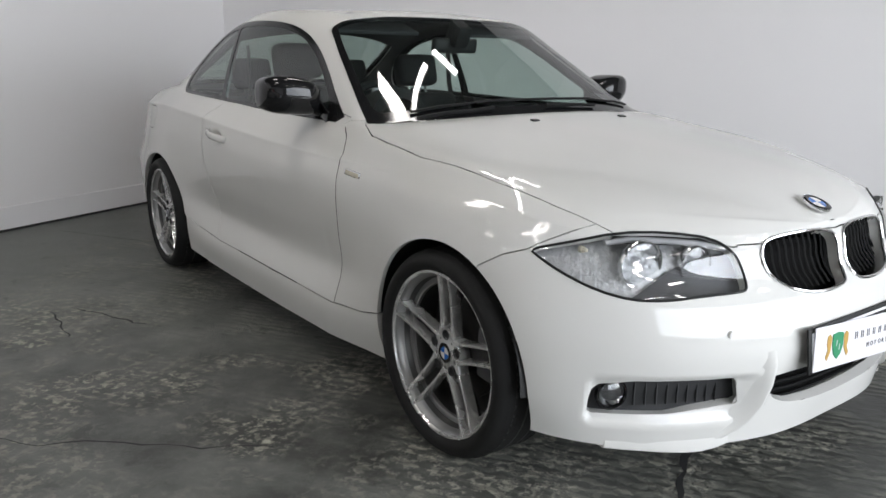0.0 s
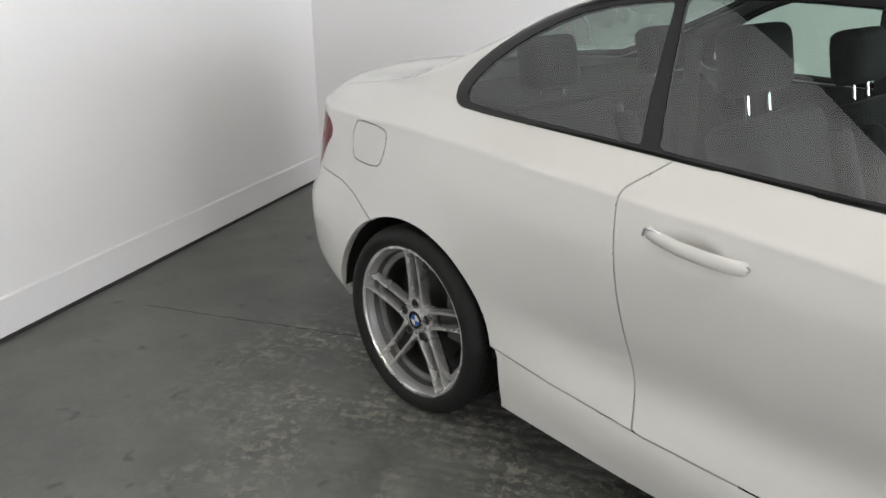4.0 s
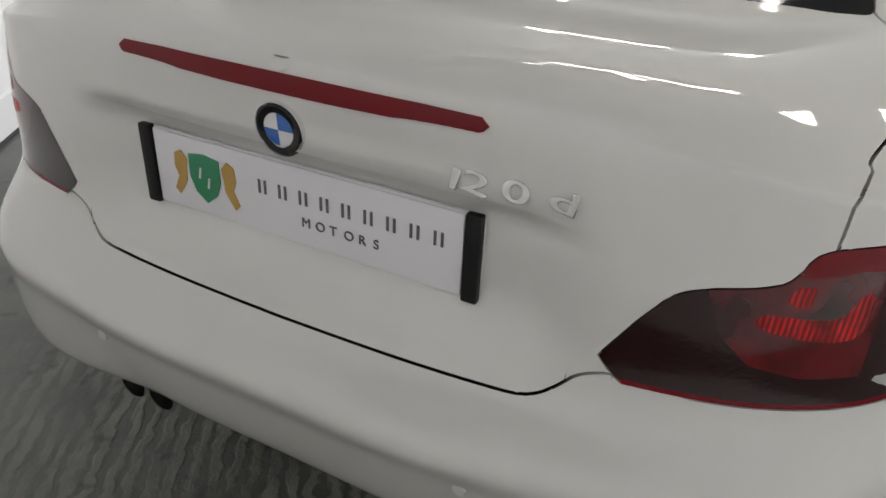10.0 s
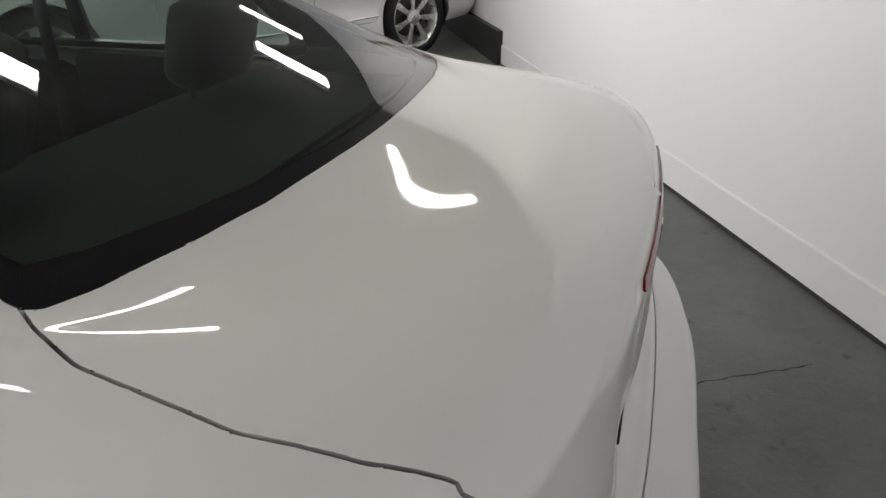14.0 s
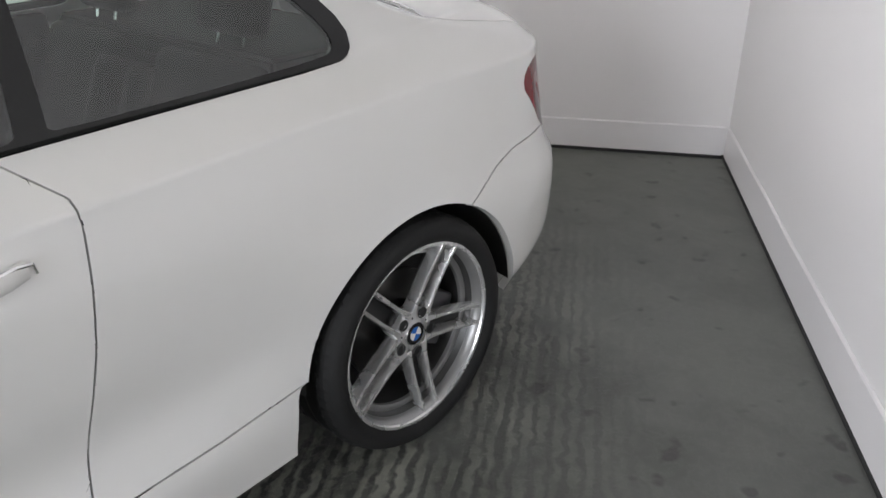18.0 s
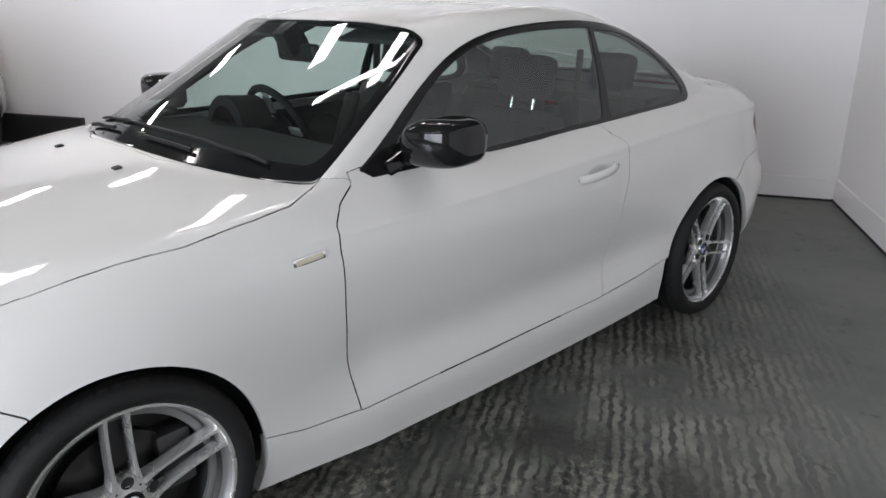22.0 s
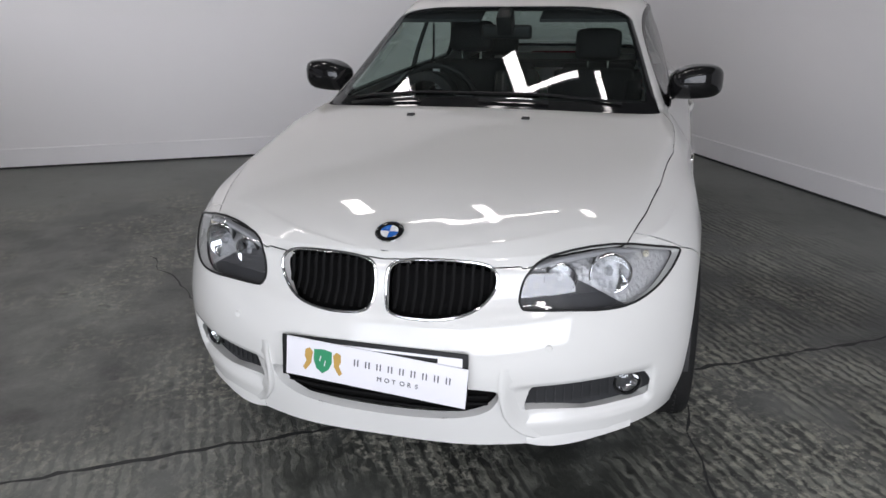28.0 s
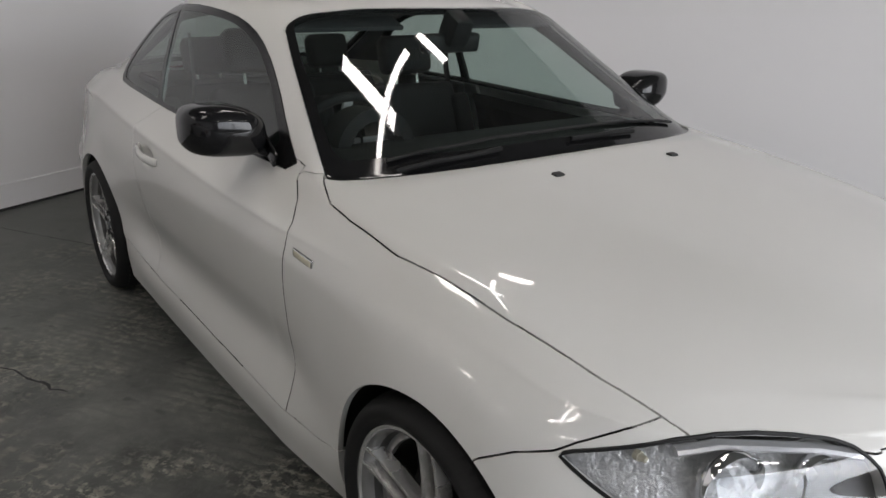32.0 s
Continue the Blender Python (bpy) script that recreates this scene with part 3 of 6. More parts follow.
    mix.inputs[7].default_value = (0.40, 0.39, 0.32, 1)
    link(maths("MULTIPLY", scraped, 1.0), mix.inputs[0])
    link(groove.outputs[2], mix.inputs[6])
    dark = tree.nodes.new("ShaderNodeMix")
    dark.data_type = "RGBA"
    dark.inputs[7].default_value = (0.03, 0.03, 0.028, 1)
    spots = noise_of(turn.outputs[0], 9.0, 2.0)
    link(maths("MULTIPLY", ramp(spots, 0.64, 0.71), 0.6), dark.inputs[0])
    link(mix.outputs[2], dark.inputs[6])
    link(dark.outputs[2], bsdf.inputs["Base Color"])
    rough = node(tree, "ShaderNodeMapRange")
    rough.inputs[3].default_value, rough.inputs[4].default_value = 0.36, 0.85
    link(maths("ADD", maths("MULTIPLY", scraped, 0.6), maths("ADD", maths("MULTIPLY", blotch, 0.3), maths("MULTIPLY", combed, 0.3))), rough.inputs[0])
    link(rough.outputs[0], bsdf.inputs["Roughness"])
    height = maths("ADD", maths("MULTIPLY", maths("MULTIPLY", ridged, combed), 1.0), maths("ADD", maths("MULTIPLY", maths("MULTIPLY", crumbs, maths("ADD", maths("MULTIPLY", worn_zone, 0.8), 0.15)), 0.8), maths("MULTIPLY", grain, 0.12)))
    bump = node(tree, "ShaderNodeBump", Strength=0.8, Distance=0.006)
    link(height, bump.inputs["Height"])
    link(bump.outputs[0], bsdf.inputs["Normal"])
    return m


bm = bmesh.new()
for p in (CORNER, A_END, FAR, B_END):
    q = p + (p - (CORNER + FAR) / 2) * 0.06
    bm.verts.new((q.x, q.y, 0))
bm.faces.new(bm.verts)
bmesh.ops.recalc_face_normals(bm, faces=bm.faces)
if bm.faces[:][0].normal.z < 0:
    bmesh.ops.reverse_faces(bm, faces=bm.faces)
floor = tagged(part("floor", bm, floor_material()), "worn dark grey painted concrete floor with scraped patches", "floor", kind="structure")
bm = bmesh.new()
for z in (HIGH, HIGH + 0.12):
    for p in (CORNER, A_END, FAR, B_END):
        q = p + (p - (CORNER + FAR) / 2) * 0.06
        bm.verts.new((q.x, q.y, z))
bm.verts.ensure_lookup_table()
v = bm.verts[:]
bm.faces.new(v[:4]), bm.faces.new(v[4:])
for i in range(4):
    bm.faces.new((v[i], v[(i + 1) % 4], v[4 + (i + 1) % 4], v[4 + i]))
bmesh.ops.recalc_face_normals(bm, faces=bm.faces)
tagged(part("ceiling", bm, CEIL), "unseen ceiling coloured dark to keep glass reflections black", "ceiling", kind="structure")

# lights on the ceiling: some placed from reflections, others added to light the room
LIGHT = lamp_surface("tube_glow", (1.0, 0.985, 0.96), TUBES)


def ceiling_light(at, angle, length, width, drop=0.0):
    base = new("ceiling_light")
    base.matrix_basis = pose(at[0], at[1], HIGH - drop, 0, 0, angle)
    part("housing", box((length, width, 0.05), (0, 0, -0.026), 0.008), SIGN_WHITE, base)
    part("diffuser", box((length - 0.02, width - 0.02, 0.02), (0, 0, -0.058)), LIGHT, base)
    if drop:
        for q in (-0.4, 0.4):
            part("hanger", tube([(q * length, 0, 0), (q * length, 0, drop)], 0.004, 6), CHROME, base)
    return tagged(base, "long white fluorescent ceiling light out of view, switched on" if width < 0.15 else "flat white ceiling light panel out of view, switched on", "ceiling light", "ceiling lights")


TURN_A = math.degrees(math.atan2(ALONG_A.y, ALONG_A.x))
TURN_B = math.degrees(math.atan2(ALONG_B.y, ALONG_B.x))
# the last two panels are added to brighten the rear wall
for x, y, length, width in ((-1.30, -0.12, 0.60, 0.16), (-1.55, 0.95, 0.30, 0.12), (0.04, -2.47, 0.60, 0.15), (0.63, -3.57, 0.60, 0.15), (1.22, -4.67, 0.60, 0.15),
                            (2.9, 1.9, 0.60, 0.21), (3.94, -0.04, 0.60, 0.21), (4.98, -1.97, 0.60, 0.21), (-1.36, -1.50, 0.60, 0.21), (-1.75, -4.45, 0.60, 0.21), (-1.0, -5.6, 0.60, 0.21)):
    ceiling_light((x, y), TURN_B, length, width)
for x, y, angle, length, drop in ((-1.13, -0.06, TURN_A, 1.5, 0.06), (0.3, -2.6, TURN_A, 1.5, 0.3), (2.6, 1.2, TURN_A, 1.5, 0.3), (4.0, -1.4, TURN_A, 1.5, 0.3)):
    ceiling_light((x, y), angle, length, 0.07, drop)

# ---- the white coupe: styling lines from the sill up to the centre line ----
BOTTOM = [(0.715, 0, 0.178), (0.695, 0.3, 0.18), (0.545, 0.625, 0.185), (0.355, 0.79, 0.2), (0, 0.82, 0.2), (-0.4, 0.822, 0.178), (-0.7, 0.832, 0.16), (-1.18, 0.834, 0.155), (-1.55, 0.834, 0.155), (-2, 0.834, 0.16), (-2.45, 0.84, 0.188), (-2.75, 0.82, 0.21), (-3, 0.825, 0.262), (-3.292, 0.737, 0.272), (-3.435, 0.564, 0.306), (-3.5, 0.295, 0.302), (-3.51, 0, 0.302)]
SILL = [(0.745, 0, 0.3), (0.72, 0.3, 0.3), (0.565, 0.635, 0.3), (0.37, 0.818, 0.31), (0, 0.855, 0.33), (-0.4, 0.845, 0.29), (-0.7, 0.85, 0.282), (-1.18, 0.848, 0.277), (-1.55, 0.848, 0.277), (-2, 0.85, 0.282), (-2.45, 0.85, 0.31), (-2.75, 0.868, 0.34), (-3, 0.86, 0.342), (-3.305, 0.788, 0.352), (-3.49, 0.615, 0.378), (-3.555, 0.31, 0.392), (-3.565, 0, 0.392)]
LOW = [(0.77, 0, 0.44), (0.745, 0.3, 0.44), (0.58, 0.645, 0.45), (0.36, 0.825, 0.46), (0, 0.872, 0.5), (-0.4, 0.846, 0.45), (-0.7, 0.814, 0.44), (-1.18, 0.81, 0.43), (-1.55, 0.81, 0.43), (-2, 0.816, 0.44), (-2.45, 0.856, 0.47), (-2.75, 0.876, 0.5), (-3, 0.862, 0.5), (-3.301, 0.794, 0.515), (-3.501, 0.614, 0.52), (-3.576, 0.31, 0.525), (-3.586, 0, 0.525)]
MID = [(0.745, 0, 0.55), (0.715, 0.3, 0.55), (0.555, 0.645, 0.565), (0.335, 0.812, 0.585), (0, 0.868, 0.62), (-0.4, 0.85, 0.58), (-0.7, 0.838, 0.57), (-1.18, 0.838, 0.56), (-1.55, 0.838, 0.56), (-2, 0.842, 0.57), (-2.45, 0.86, 0.59), (-2.75, 0.872, 0.61), (-3, 0.854, 0.601), (-3.292, 0.792, 0.597), (-3.5, 0.607, 0.598), (-3.578, 0.31, 0.596), (-3.588, 0, 0.596)]
STEP = [(0.705, 0, 0.61), (0.672, 0.3, 0.61), (0.52, 0.64, 0.63), (0.32, 0.798, 0.65), (0, 0.852, 0.69), (-0.4, 0.85, 0.67), (-0.7, 0.85, 0.66), (-1.18, 0.853, 0.65), (-1.55, 0.853, 0.65), (-2, 0.855, 0.655), (-2.45, 0.858, 0.665), (-2.75, 0.858, 0.675), (-3, 0.832, 0.668), (-3.285, 0.765, 0.672), (-3.44, 0.595, 0.666), (-3.497, 0.31, 0.661), (-3.507, 0, 0.661)]
WIDE = [(0.685, 0, 0.68), (0.65, 0.3, 0.678), (0.49, 0.635, 0.69), (0.31, 0.775, 0.7), (0, 0.826, 0.755), (-0.4, 0.841, 0.755), (-0.7, 0.851, 0.755), (-1.18, 0.861, 0.755), (-1.55, 0.862, 0.76), (-2, 0.86, 0.77), (-2.45, 0.849, 0.785), (-2.75, 0.832, 0.789), (-3, 0.803, 0.79), (-3.265, 0.75, 0.8), (-3.425, 0.6, 0.806), (-3.485, 0.31, 0.816), (-3.495, 0, 0.816)]
SHOULDER = [(0.66, 0, 0.725), (0.625, 0.3, 0.716), (0.455, 0.625, 0.729), (0.315, 0.735, 0.745), (0, 0.785, 0.795), (-0.4, 0.815, 0.815), (-0.7, 0.833, 0.82), (-1.18, 0.845, 0.84), (-1.55, 0.847, 0.862), (-2, 0.84, 0.887), (-2.45, 0.817, 0.906), (-2.75, 0.795, 0.913), (-3, 0.78, 0.912), (-3.25, 0.732, 0.912), (-3.395, 0.62, 0.928), (-3.468, 0.32, 0.968), (-3.48, 0, 0.98)]
BELT = [(0.66, 0, 0.725), (0.595, 0.28, 0.744), (0.415, 0.55, 0.769), (0.28, 0.66, 0.788), (0, 0.715, 0.845), (-0.4, 0.755, 0.893), (-0.7, 0.745, 0.922), (-1.18, 0.755, 0.938), (-1.55, 0.755, 0.95), (-2, 0.742, 0.968), (-2.45, 0.716, 0.984), (-2.75, 0.69, 0.995), (-2.99, 0.665, 0.998), (-3.21, 0.645, 0.988), (-3.355, 0.535, 0.99), (-3.435, 0.28, 1.001), (-3.48, 0, 0.98)]
EDGE = [(0.66, 0, 0.725), (0.59, 0.265, 0.747), (0.415, 0.525, 0.775), (0.28, 0.635, 0.794), (0, 0.69, 0.852), (-0.4, 0.73, 0.902), (-0.69, 0.73, 0.935), (-1.18, 0.745, 0.956), (-1.55, 0.745, 0.968), (-2, 0.732, 0.986), (-2.45, 0.706, 1.004), (-2.74, 0.675, 1.016), (-2.985, 0.632, 1.01), (-3.21, 0.57, 1.002), (-3.36, 0.46, 1.003), (-3.435, 0.255, 1.006), (-3.48, 0, 0.98)]
RAIL = [(0.66, 0, 0.725), (0.58, 0.19, 0.759), (0.42, 0.38, 0.799), (0.27, 0.45, 0.828), (0, 0.49, 0.875), (-0.4, 0.56, 0.935), (-0.62, 0.675, 0.945), (-1.19, 0.565, 1.268), (-1.55, 0.6, 1.325), (-1.95, 0.602, 1.322), (-2.36, 0.592, 1.235), (-2.66, 0.597, 1.125), (-2.955, 0.597, 1.024), (-3.2, 0.4, 1.014), (-3.35, 0.33, 1.014), (-3.43, 0.18, 1.009), (-3.48, 0, 0.98)]
INNER = [(0.66, 0, 0.725), (0.57, 0.1, 0.766), (0.42, 0.2, 0.813), (0.27, 0.24, 0.846), (0, 0.26, 0.894), (-0.36, 0.3, 0.95), (-0.52, 0.4, 0.967), (-1.1, 0.37, 1.308), (-1.55, 0.39, 1.368), (-1.95, 0.39, 1.365), (-2.3, 0.38, 1.3), (-2.63, 0.39, 1.175), (-3.04, 0.4, 1.032), (-3.2, 0.2, 1.022), (-3.35, 0.17, 1.02), (-3.43, 0.09, 1.011), (-3.48, 0, 0.98)]
CENTRE = [(0.66, 0, 0.725), (0.567, 0, 0.77), (0.42, 0, 0.818), (0.27, 0, 0.853), (0, 0, 0.899), (-0.36, 0, 0.957), (-0.48, 0, 0.972), (-1.06, 0, 1.322), (-1.55, 0, 1.385), (-1.95, 0, 1.382), (-2.26, 0, 1.33), (-2.61, 0, 1.2), (-3.075, 0, 1.036), (-3.22, 0, 1.024), (-3.35, 0, 1.02), (-3.43, 0, 1.01), (-3.48, 0, 0.98)]
SCREEN_TRIM = [(-.425, -.3), (-.425, 0), (-.435, .25), (-.46, .42), (-.525, .60), (-.60, .712), (-.64, .70), (-1.14, .565), (-1.165, .54), (-1.13, .40), (-1.078, .2), (-1.063, 0), (-1.063, -.3)]
REAR_TRIM = [(-2.28, -.3), (-2.28, 0), (-2.295, .25), (-2.35, .48), (-2.42, .515), (-2.935, .592), (-2.975, .591), (-3.046, .39), (-3.070, .15), (-3.075, 0), (-3.075, -.3)]
SIDE_TRIM = [(-.715, .926), (-.87, 1.015), (-1.02, 1.115), (-1.17, 1.205), (-1.30, 1.265), (-1.45, 1.305), (-1.70, 1.326), (-1.96, 1.325), (-2.24, 1.290), (-2.42, 1.225), (-2.56, 1.135), (-2.635, 1.05), (-2.625, .995), (-2.57, .982), (-2.2, .973), (-1.85, .962), (-1.4, .944), (-1.0, .934)]
green = lambda p: (p[:, 2] > 0.88) & (p[:, 1] > 0.45) & (p[:, 0] < -0.5) & (p[:, 0] > -2.72)
screen = lambda p: (p[:, 2] > 0.9) & (p[:, 0] < -0.3) & (p[:, 0] > -1.6)
back = lambda p: (p[:, 2] > 0.95) & (p[:, 0] < -2.0) & (p[:, 0] > -3.2)



def faired(grid):
    """Smooths the waves out of the bonnet and the boot deck, as pressed panels have none."""
    flip = np.array([1, -1, 1])
    ramp_ = lambda q, a, b: np.clip((q - a) / (b - a), 0, 1) ** 2 * (3 - 2 * np.clip((q - a) / (b - a), 0, 1))
    # the panels' crowns as smooth low-order surfaces
    for lo, hi, side, low, soft, powers in ((-3.42, -3.06, 0.56, 0.975, 0.06, 3), (-0.40, 0.52, 0.66, 0.76, 0.12, 4)):
        x, y, z = grid[..., 0], np.abs(grid[..., 1]), grid[..., 2]
        terms = lambda u, v: np.stack([u**i * v ** (2 * j) for i in range(powers + 1) for j in range(4)], -1)
        u, v = (x - lo) / (hi - lo), y / side
        inside_ = (u > -0.1) & (u < 1.1) & (v < 1.05) & (z > low)
        fit_ = np.linalg.lstsq(terms(u[inside_], v[inside_]), z[inside_], rcond=None)[0]
        w = ramp_(x, lo, lo + soft) * (1 - ramp_(x, hi - soft, hi)) * (1 - ramp_(y, side - 0.12, side)) * (z > low)
        grid[..., 2] = z + w * (terms(u, v) @ fit_ - z)
    # glass: each pane a smooth shallow curve
    flat = grid.reshape(-1, 3)
    for shape, axis, (p, q), powers in ((outline(SCREEN_TRIM, "xy", screen, 1), 2, (0, 1), (2, 2)), (outline(REAR_TRIM, "xy", back, 1), 2, (0, 1), (3, 2)), (outline(SIDE_TRIM, "xz", green, 1), 1, (0, 2), (3, 2))):
        val = shape(flat)
        u, v = flat[:, p] - flat[val < 0, p].mean(), flat[:, q] - (0 if q == 1 else 1.1)
        terms = lambda u, v: np.stack([u**i * v ** (j * (2 if q == 1 else 1)) for i in range(powers[0] + 1) for j in range(powers[1] + 1)], -1)
        fit_ = np.linalg.lstsq(terms(u[val < -0.01], v[val < -0.01]), flat[val < -0.01, axis], rcond=None)[0]
        w = ramp_(-val, -0.012, 0.02)
        near = w > 0
        flat[near, axis] += w[near] * (terms(u[near], v[near]) @ fit_ - flat[near, axis])
    grid = flat.reshape(grid.shape)
    # the boot's rear lip: a smooth roll from the deck into the rear face
    x, y, z = grid[..., 0], np.abs(grid[..., 1]), grid[..., 2]
    ax, az = -3.36 + 0.22 * y**2, 0.925
    turn_, far_ = np.arctan2(z - az, ax - x), np.hypot(z - az, ax - x)
    terms = lambda u, v: np.stack([u**i * v ** (2 * j) for i in range(7) for j in range(3)], -1)
    zone = (x < -3.22) & (z > 0.86) & (y < 0.50) & (turn_ > -0.6) & (turn_ < 2.1)
    fit_ = np.linalg.lstsq(terms(turn_[zone], y[zone]), far_[zone], rcond=None)[0]
    rising = np.maximum.accumulate(np.where(zone, turn_, -9.0), axis=0)
    turn_ = np.where(zone & (y < 0.25), rising, turn_)
    w = zone * ramp_(turn_, -0.6, -0.2) * (1 - ramp_(turn_, 1.6, 2.1)) * (1 - ramp_(y, 0.38, 0.50))
    far_ = far_ + w * (terms(np.where(zone, turn_, 0), np.where(zone, y, 0)) @ fit_ - far_)
    grid[..., 0] = np.where(zone, ax - far_ * np.cos(turn_), x)
    grid[..., 2] = np.where(zone, az + far_ * np.sin(turn_), z)
    x, y, z = grid[..., 0], np.abs(grid[..., 1]), grid[..., 2]
    deck = ramp_(-x, 2.98, 3.10) * ramp_(z, 0.93, 0.985) * (1 - ramp_(-x, 3.34, 3.38))
    hood = ramp_(x, -0.34, -0.22) * ramp_(z, 0.755, 0.80) * (1 - ramp_(x, 0.50, 0.56))
    w = np.maximum(deck, hood)[..., None]
    for _ in range(25):
        up = np.concatenate([grid[1:], grid[-2:-1] * flip], 0)
        down = np.concatenate([grid[:1], grid[:-1]], 0)
        fore = np.concatenate([grid[:, 1:2] * flip, grid[:, :-1]], 1)
        aft = np.concatenate([grid[:, 1:], grid[:, -2:-1] * flip], 1)
        grid = grid + 0.5 * w * ((up + down + fore + aft) / 4 - grid)
    # the bumper falls back round the lower side intakes
    x, y, z = grid[..., 0], np.abs(grid[..., 1]), grid[..., 2]
    dent = (x > 0.2) * ramp_(y, 0.345, 0.43) * (1 - ramp_(y, 0.722, 0.738)) * ramp_(z, 0.250, 0.280) * (1 - ramp_(z, 0.370, 0.384))
    grid[..., 0] -= 0.024 * dent
    # the rear bumper's crease: below it the face leans in
    x, y, z = grid[..., 0], np.abs(grid[..., 1]), grid[..., 2]
    under = 0.580 - 0.065 * ramp_(y, 0.40, 0.80) - z
    under = 0.5 * (under + np.sqrt(under**2 + 0.006**2))
    lean = ramp_(-x, 3.02, 3.28) * (z < 0.66) * (0.24 * (1 - 0.72 * ramp_(y, 0.28, 0.55)) + 0.05 * ramp_(y, 0.62, 0.76)) * under
    dx, dy = -2.9 - x, -grid[..., 1]
    size = np.hypot(dx, dy) + 1e-6
    grid[..., 0] += lean * dx / size
    grid[..., 1] += lean * dy / size
    # hollows behind the door handles
    x, y, z = grid[..., 0], np.abs(grid[..., 1]), grid[..., 2]
    hollow = np.exp(-((((x + 1.735) / 0.062) ** 2 + ((z - 0.806) / 0.026) ** 2) ** 2)) * (y > 0.7)
    grid[..., 1] -= np.sign(grid[..., 1]) * 0.017 * hollow
    # shallow recess for the rear plate
    x, y, z = grid[..., 0], np.abs(grid[..., 1]), grid[..., 2]
    dent = (x < -3.3) * (1 - ramp_(y, 0.29, 0.42)) * ramp_(z, 0.665, 0.745) * (1 - ramp_(z, 0.853, 0.872))
    grid[..., 0] += 0.034 * dent
    grid[-1, :, 1] = 0
    return grid


def straightened(row):
    """Adds a point just behind the scuttle, so that the windscreen rises straight from a crisp base."""
    a, b = row[6], row[7]
    return row[:7] + [tuple(p + 0.11 * (q - p) for p, q in zip(a, b))] + row[7:]


def between(a, b, q):
    return [tuple(u + q * (v - u) for u, v in zip(p, r)) for p, r in zip(a, b)]


# the shoulder crease: one close line on either side of it
CREASE_LOW, CREASE_TOP = between(SHOULDER, WIDE, 0.13), between(SHOULDER, BELT, 0.13)
body_skin = Skin(faired(skin([straightened(r) for r in (BOTTOM, SILL, LOW, MID, STEP, WIDE, CREASE_LOW, SHOULDER, CREASE_TOP, BELT, EDGE, RAIL, INNER, CENTRE)], 0.013)))

flank = lambda p: (p[:, 1] > 0.45) & (p[:, 2] < 0.80)
nose = lambda p: p[:, 0] > 0.15
tail = lambda p: p[:, 0] < -2.95
cut = body_skin.take
cut(circle(0.012, 0.308, 0.346, flank))
cut(circle(-2.678, 0.280, 0.368, flank))
headlight_f = cut(outline([(.478, .681), (.34, .706), (.18, .730), (0, .728), (-.16, .713), (-.235, .678), (-.264, .64), (-.285, .592), (-.26, .588), (-.12, .586), (.0, .580), (.12, .581), (.25, .602), (.37, .637), (.46, .672)], "fz", nose, 1))
kidney_f = cut(outline([(.016, .585), (.014, .685), (.04, .704), (.12, .712), (.27, .706), (.316, .684), (.31, .630), (.265, .583), (.17, .563), (.05, .566)], "yz", nose, 2))
side_intake_f = cut(outline([(.395, .295), (.415, .37), (.65, .376), (.71, .362), (.728, .335), (.724, .282), (.56, .280)], "yz", lambda p: nose(p) & (p[:, 2] < 0.5), 0))
middle_intake_f = cut(outline([(-.4, .385), (.325, .385), (.338, .345), (.30, .295), (.20, .272), (0, .262), (-.4, .262)], "yz", lambda p: nose(p) & (p[:, 2] < 0.5), 2))
door_glass_f = cut(outline([(-.83, .952), (-1.03, 1.092), (-1.20, 1.198), (-1.34, 1.258), (-1.50, 1.290), (-1.70, 1.302), (-1.915, 1.303), (-1.944, 1.302), (-1.942, 1.275), (-1.930, 1.20), (-1.908, 1.0), (-1.905, .977), (-1.88, .976), (-1.5, .962), (-1.1, .948)], "xz", green, 1))
quarter_glass_f = cut(outline([(-1.966, 1.26), (-1.970, 1.293), (-2.01, 1.293), (-2.20, 1.270), (-2.36, 1.215), (-2.50, 1.13), (-2.575, 1.05), (-2.58, 1.01), (-2.54, .997), (-2.2, .985), (-1.985, .980), (-1.955, .980), (-1.958, 1.01)], "xz", green, 1))
window_trim_f = cut(outline(SIDE_TRIM, "xz", green, 1))
windscreen_f = cut(outline([(-.495, -.3), (-.495, 0), (-.505, .25), (-.545, .45), (-.62, .63), (-.66, .655), (-.72, .648), (-1.13, .545), (-1.145, .515), (-1.11, .38), (-1.06, .2), (-1.045, 0), (-1.045, -.3)], "xy", screen, 1))
screen_trim_f = cut(outline(SCREEN_TRIM, "xy", screen, 1))
rear_window_f = cut(outline([(-2.30, -.3), (-2.30, 0), (-2.315, .25), (-2.37, .46), (-2.43, .49), (-2.89, .552), (-2.94, .552), (-3.015, .36), (-3.045, .15), (-3.05, 0), (-3.05, -.3)], "xy", back, 1))
rear_trim_f = cut(outline(REAR_TRIM, "xy", back, 1))
tail_lamp_f = cut(outline([(-2.390, .825), (-2.428, .865), (-2.52, .884), (-2.74, .881), (-2.82, .876), (-2.84, .848), (-2.866, .835), (-2.96, .823), (-3.0, .803), (-3.08, .688), (-2.88, .689), (-2.71, .688), (-2.59, .694), (-2.485, .700), (-2.425, .79)], "bz", lambda p: tail(p) & (p[:, 2] > 0.6), 1))
brake_strip_f = cut(outline([(-.4, .944), (.25, .945), (.268, .953), (.25, .960), (0, .963), (-.4, .963)], "yz", lambda p: p[:, 0] < -3.4, 1))
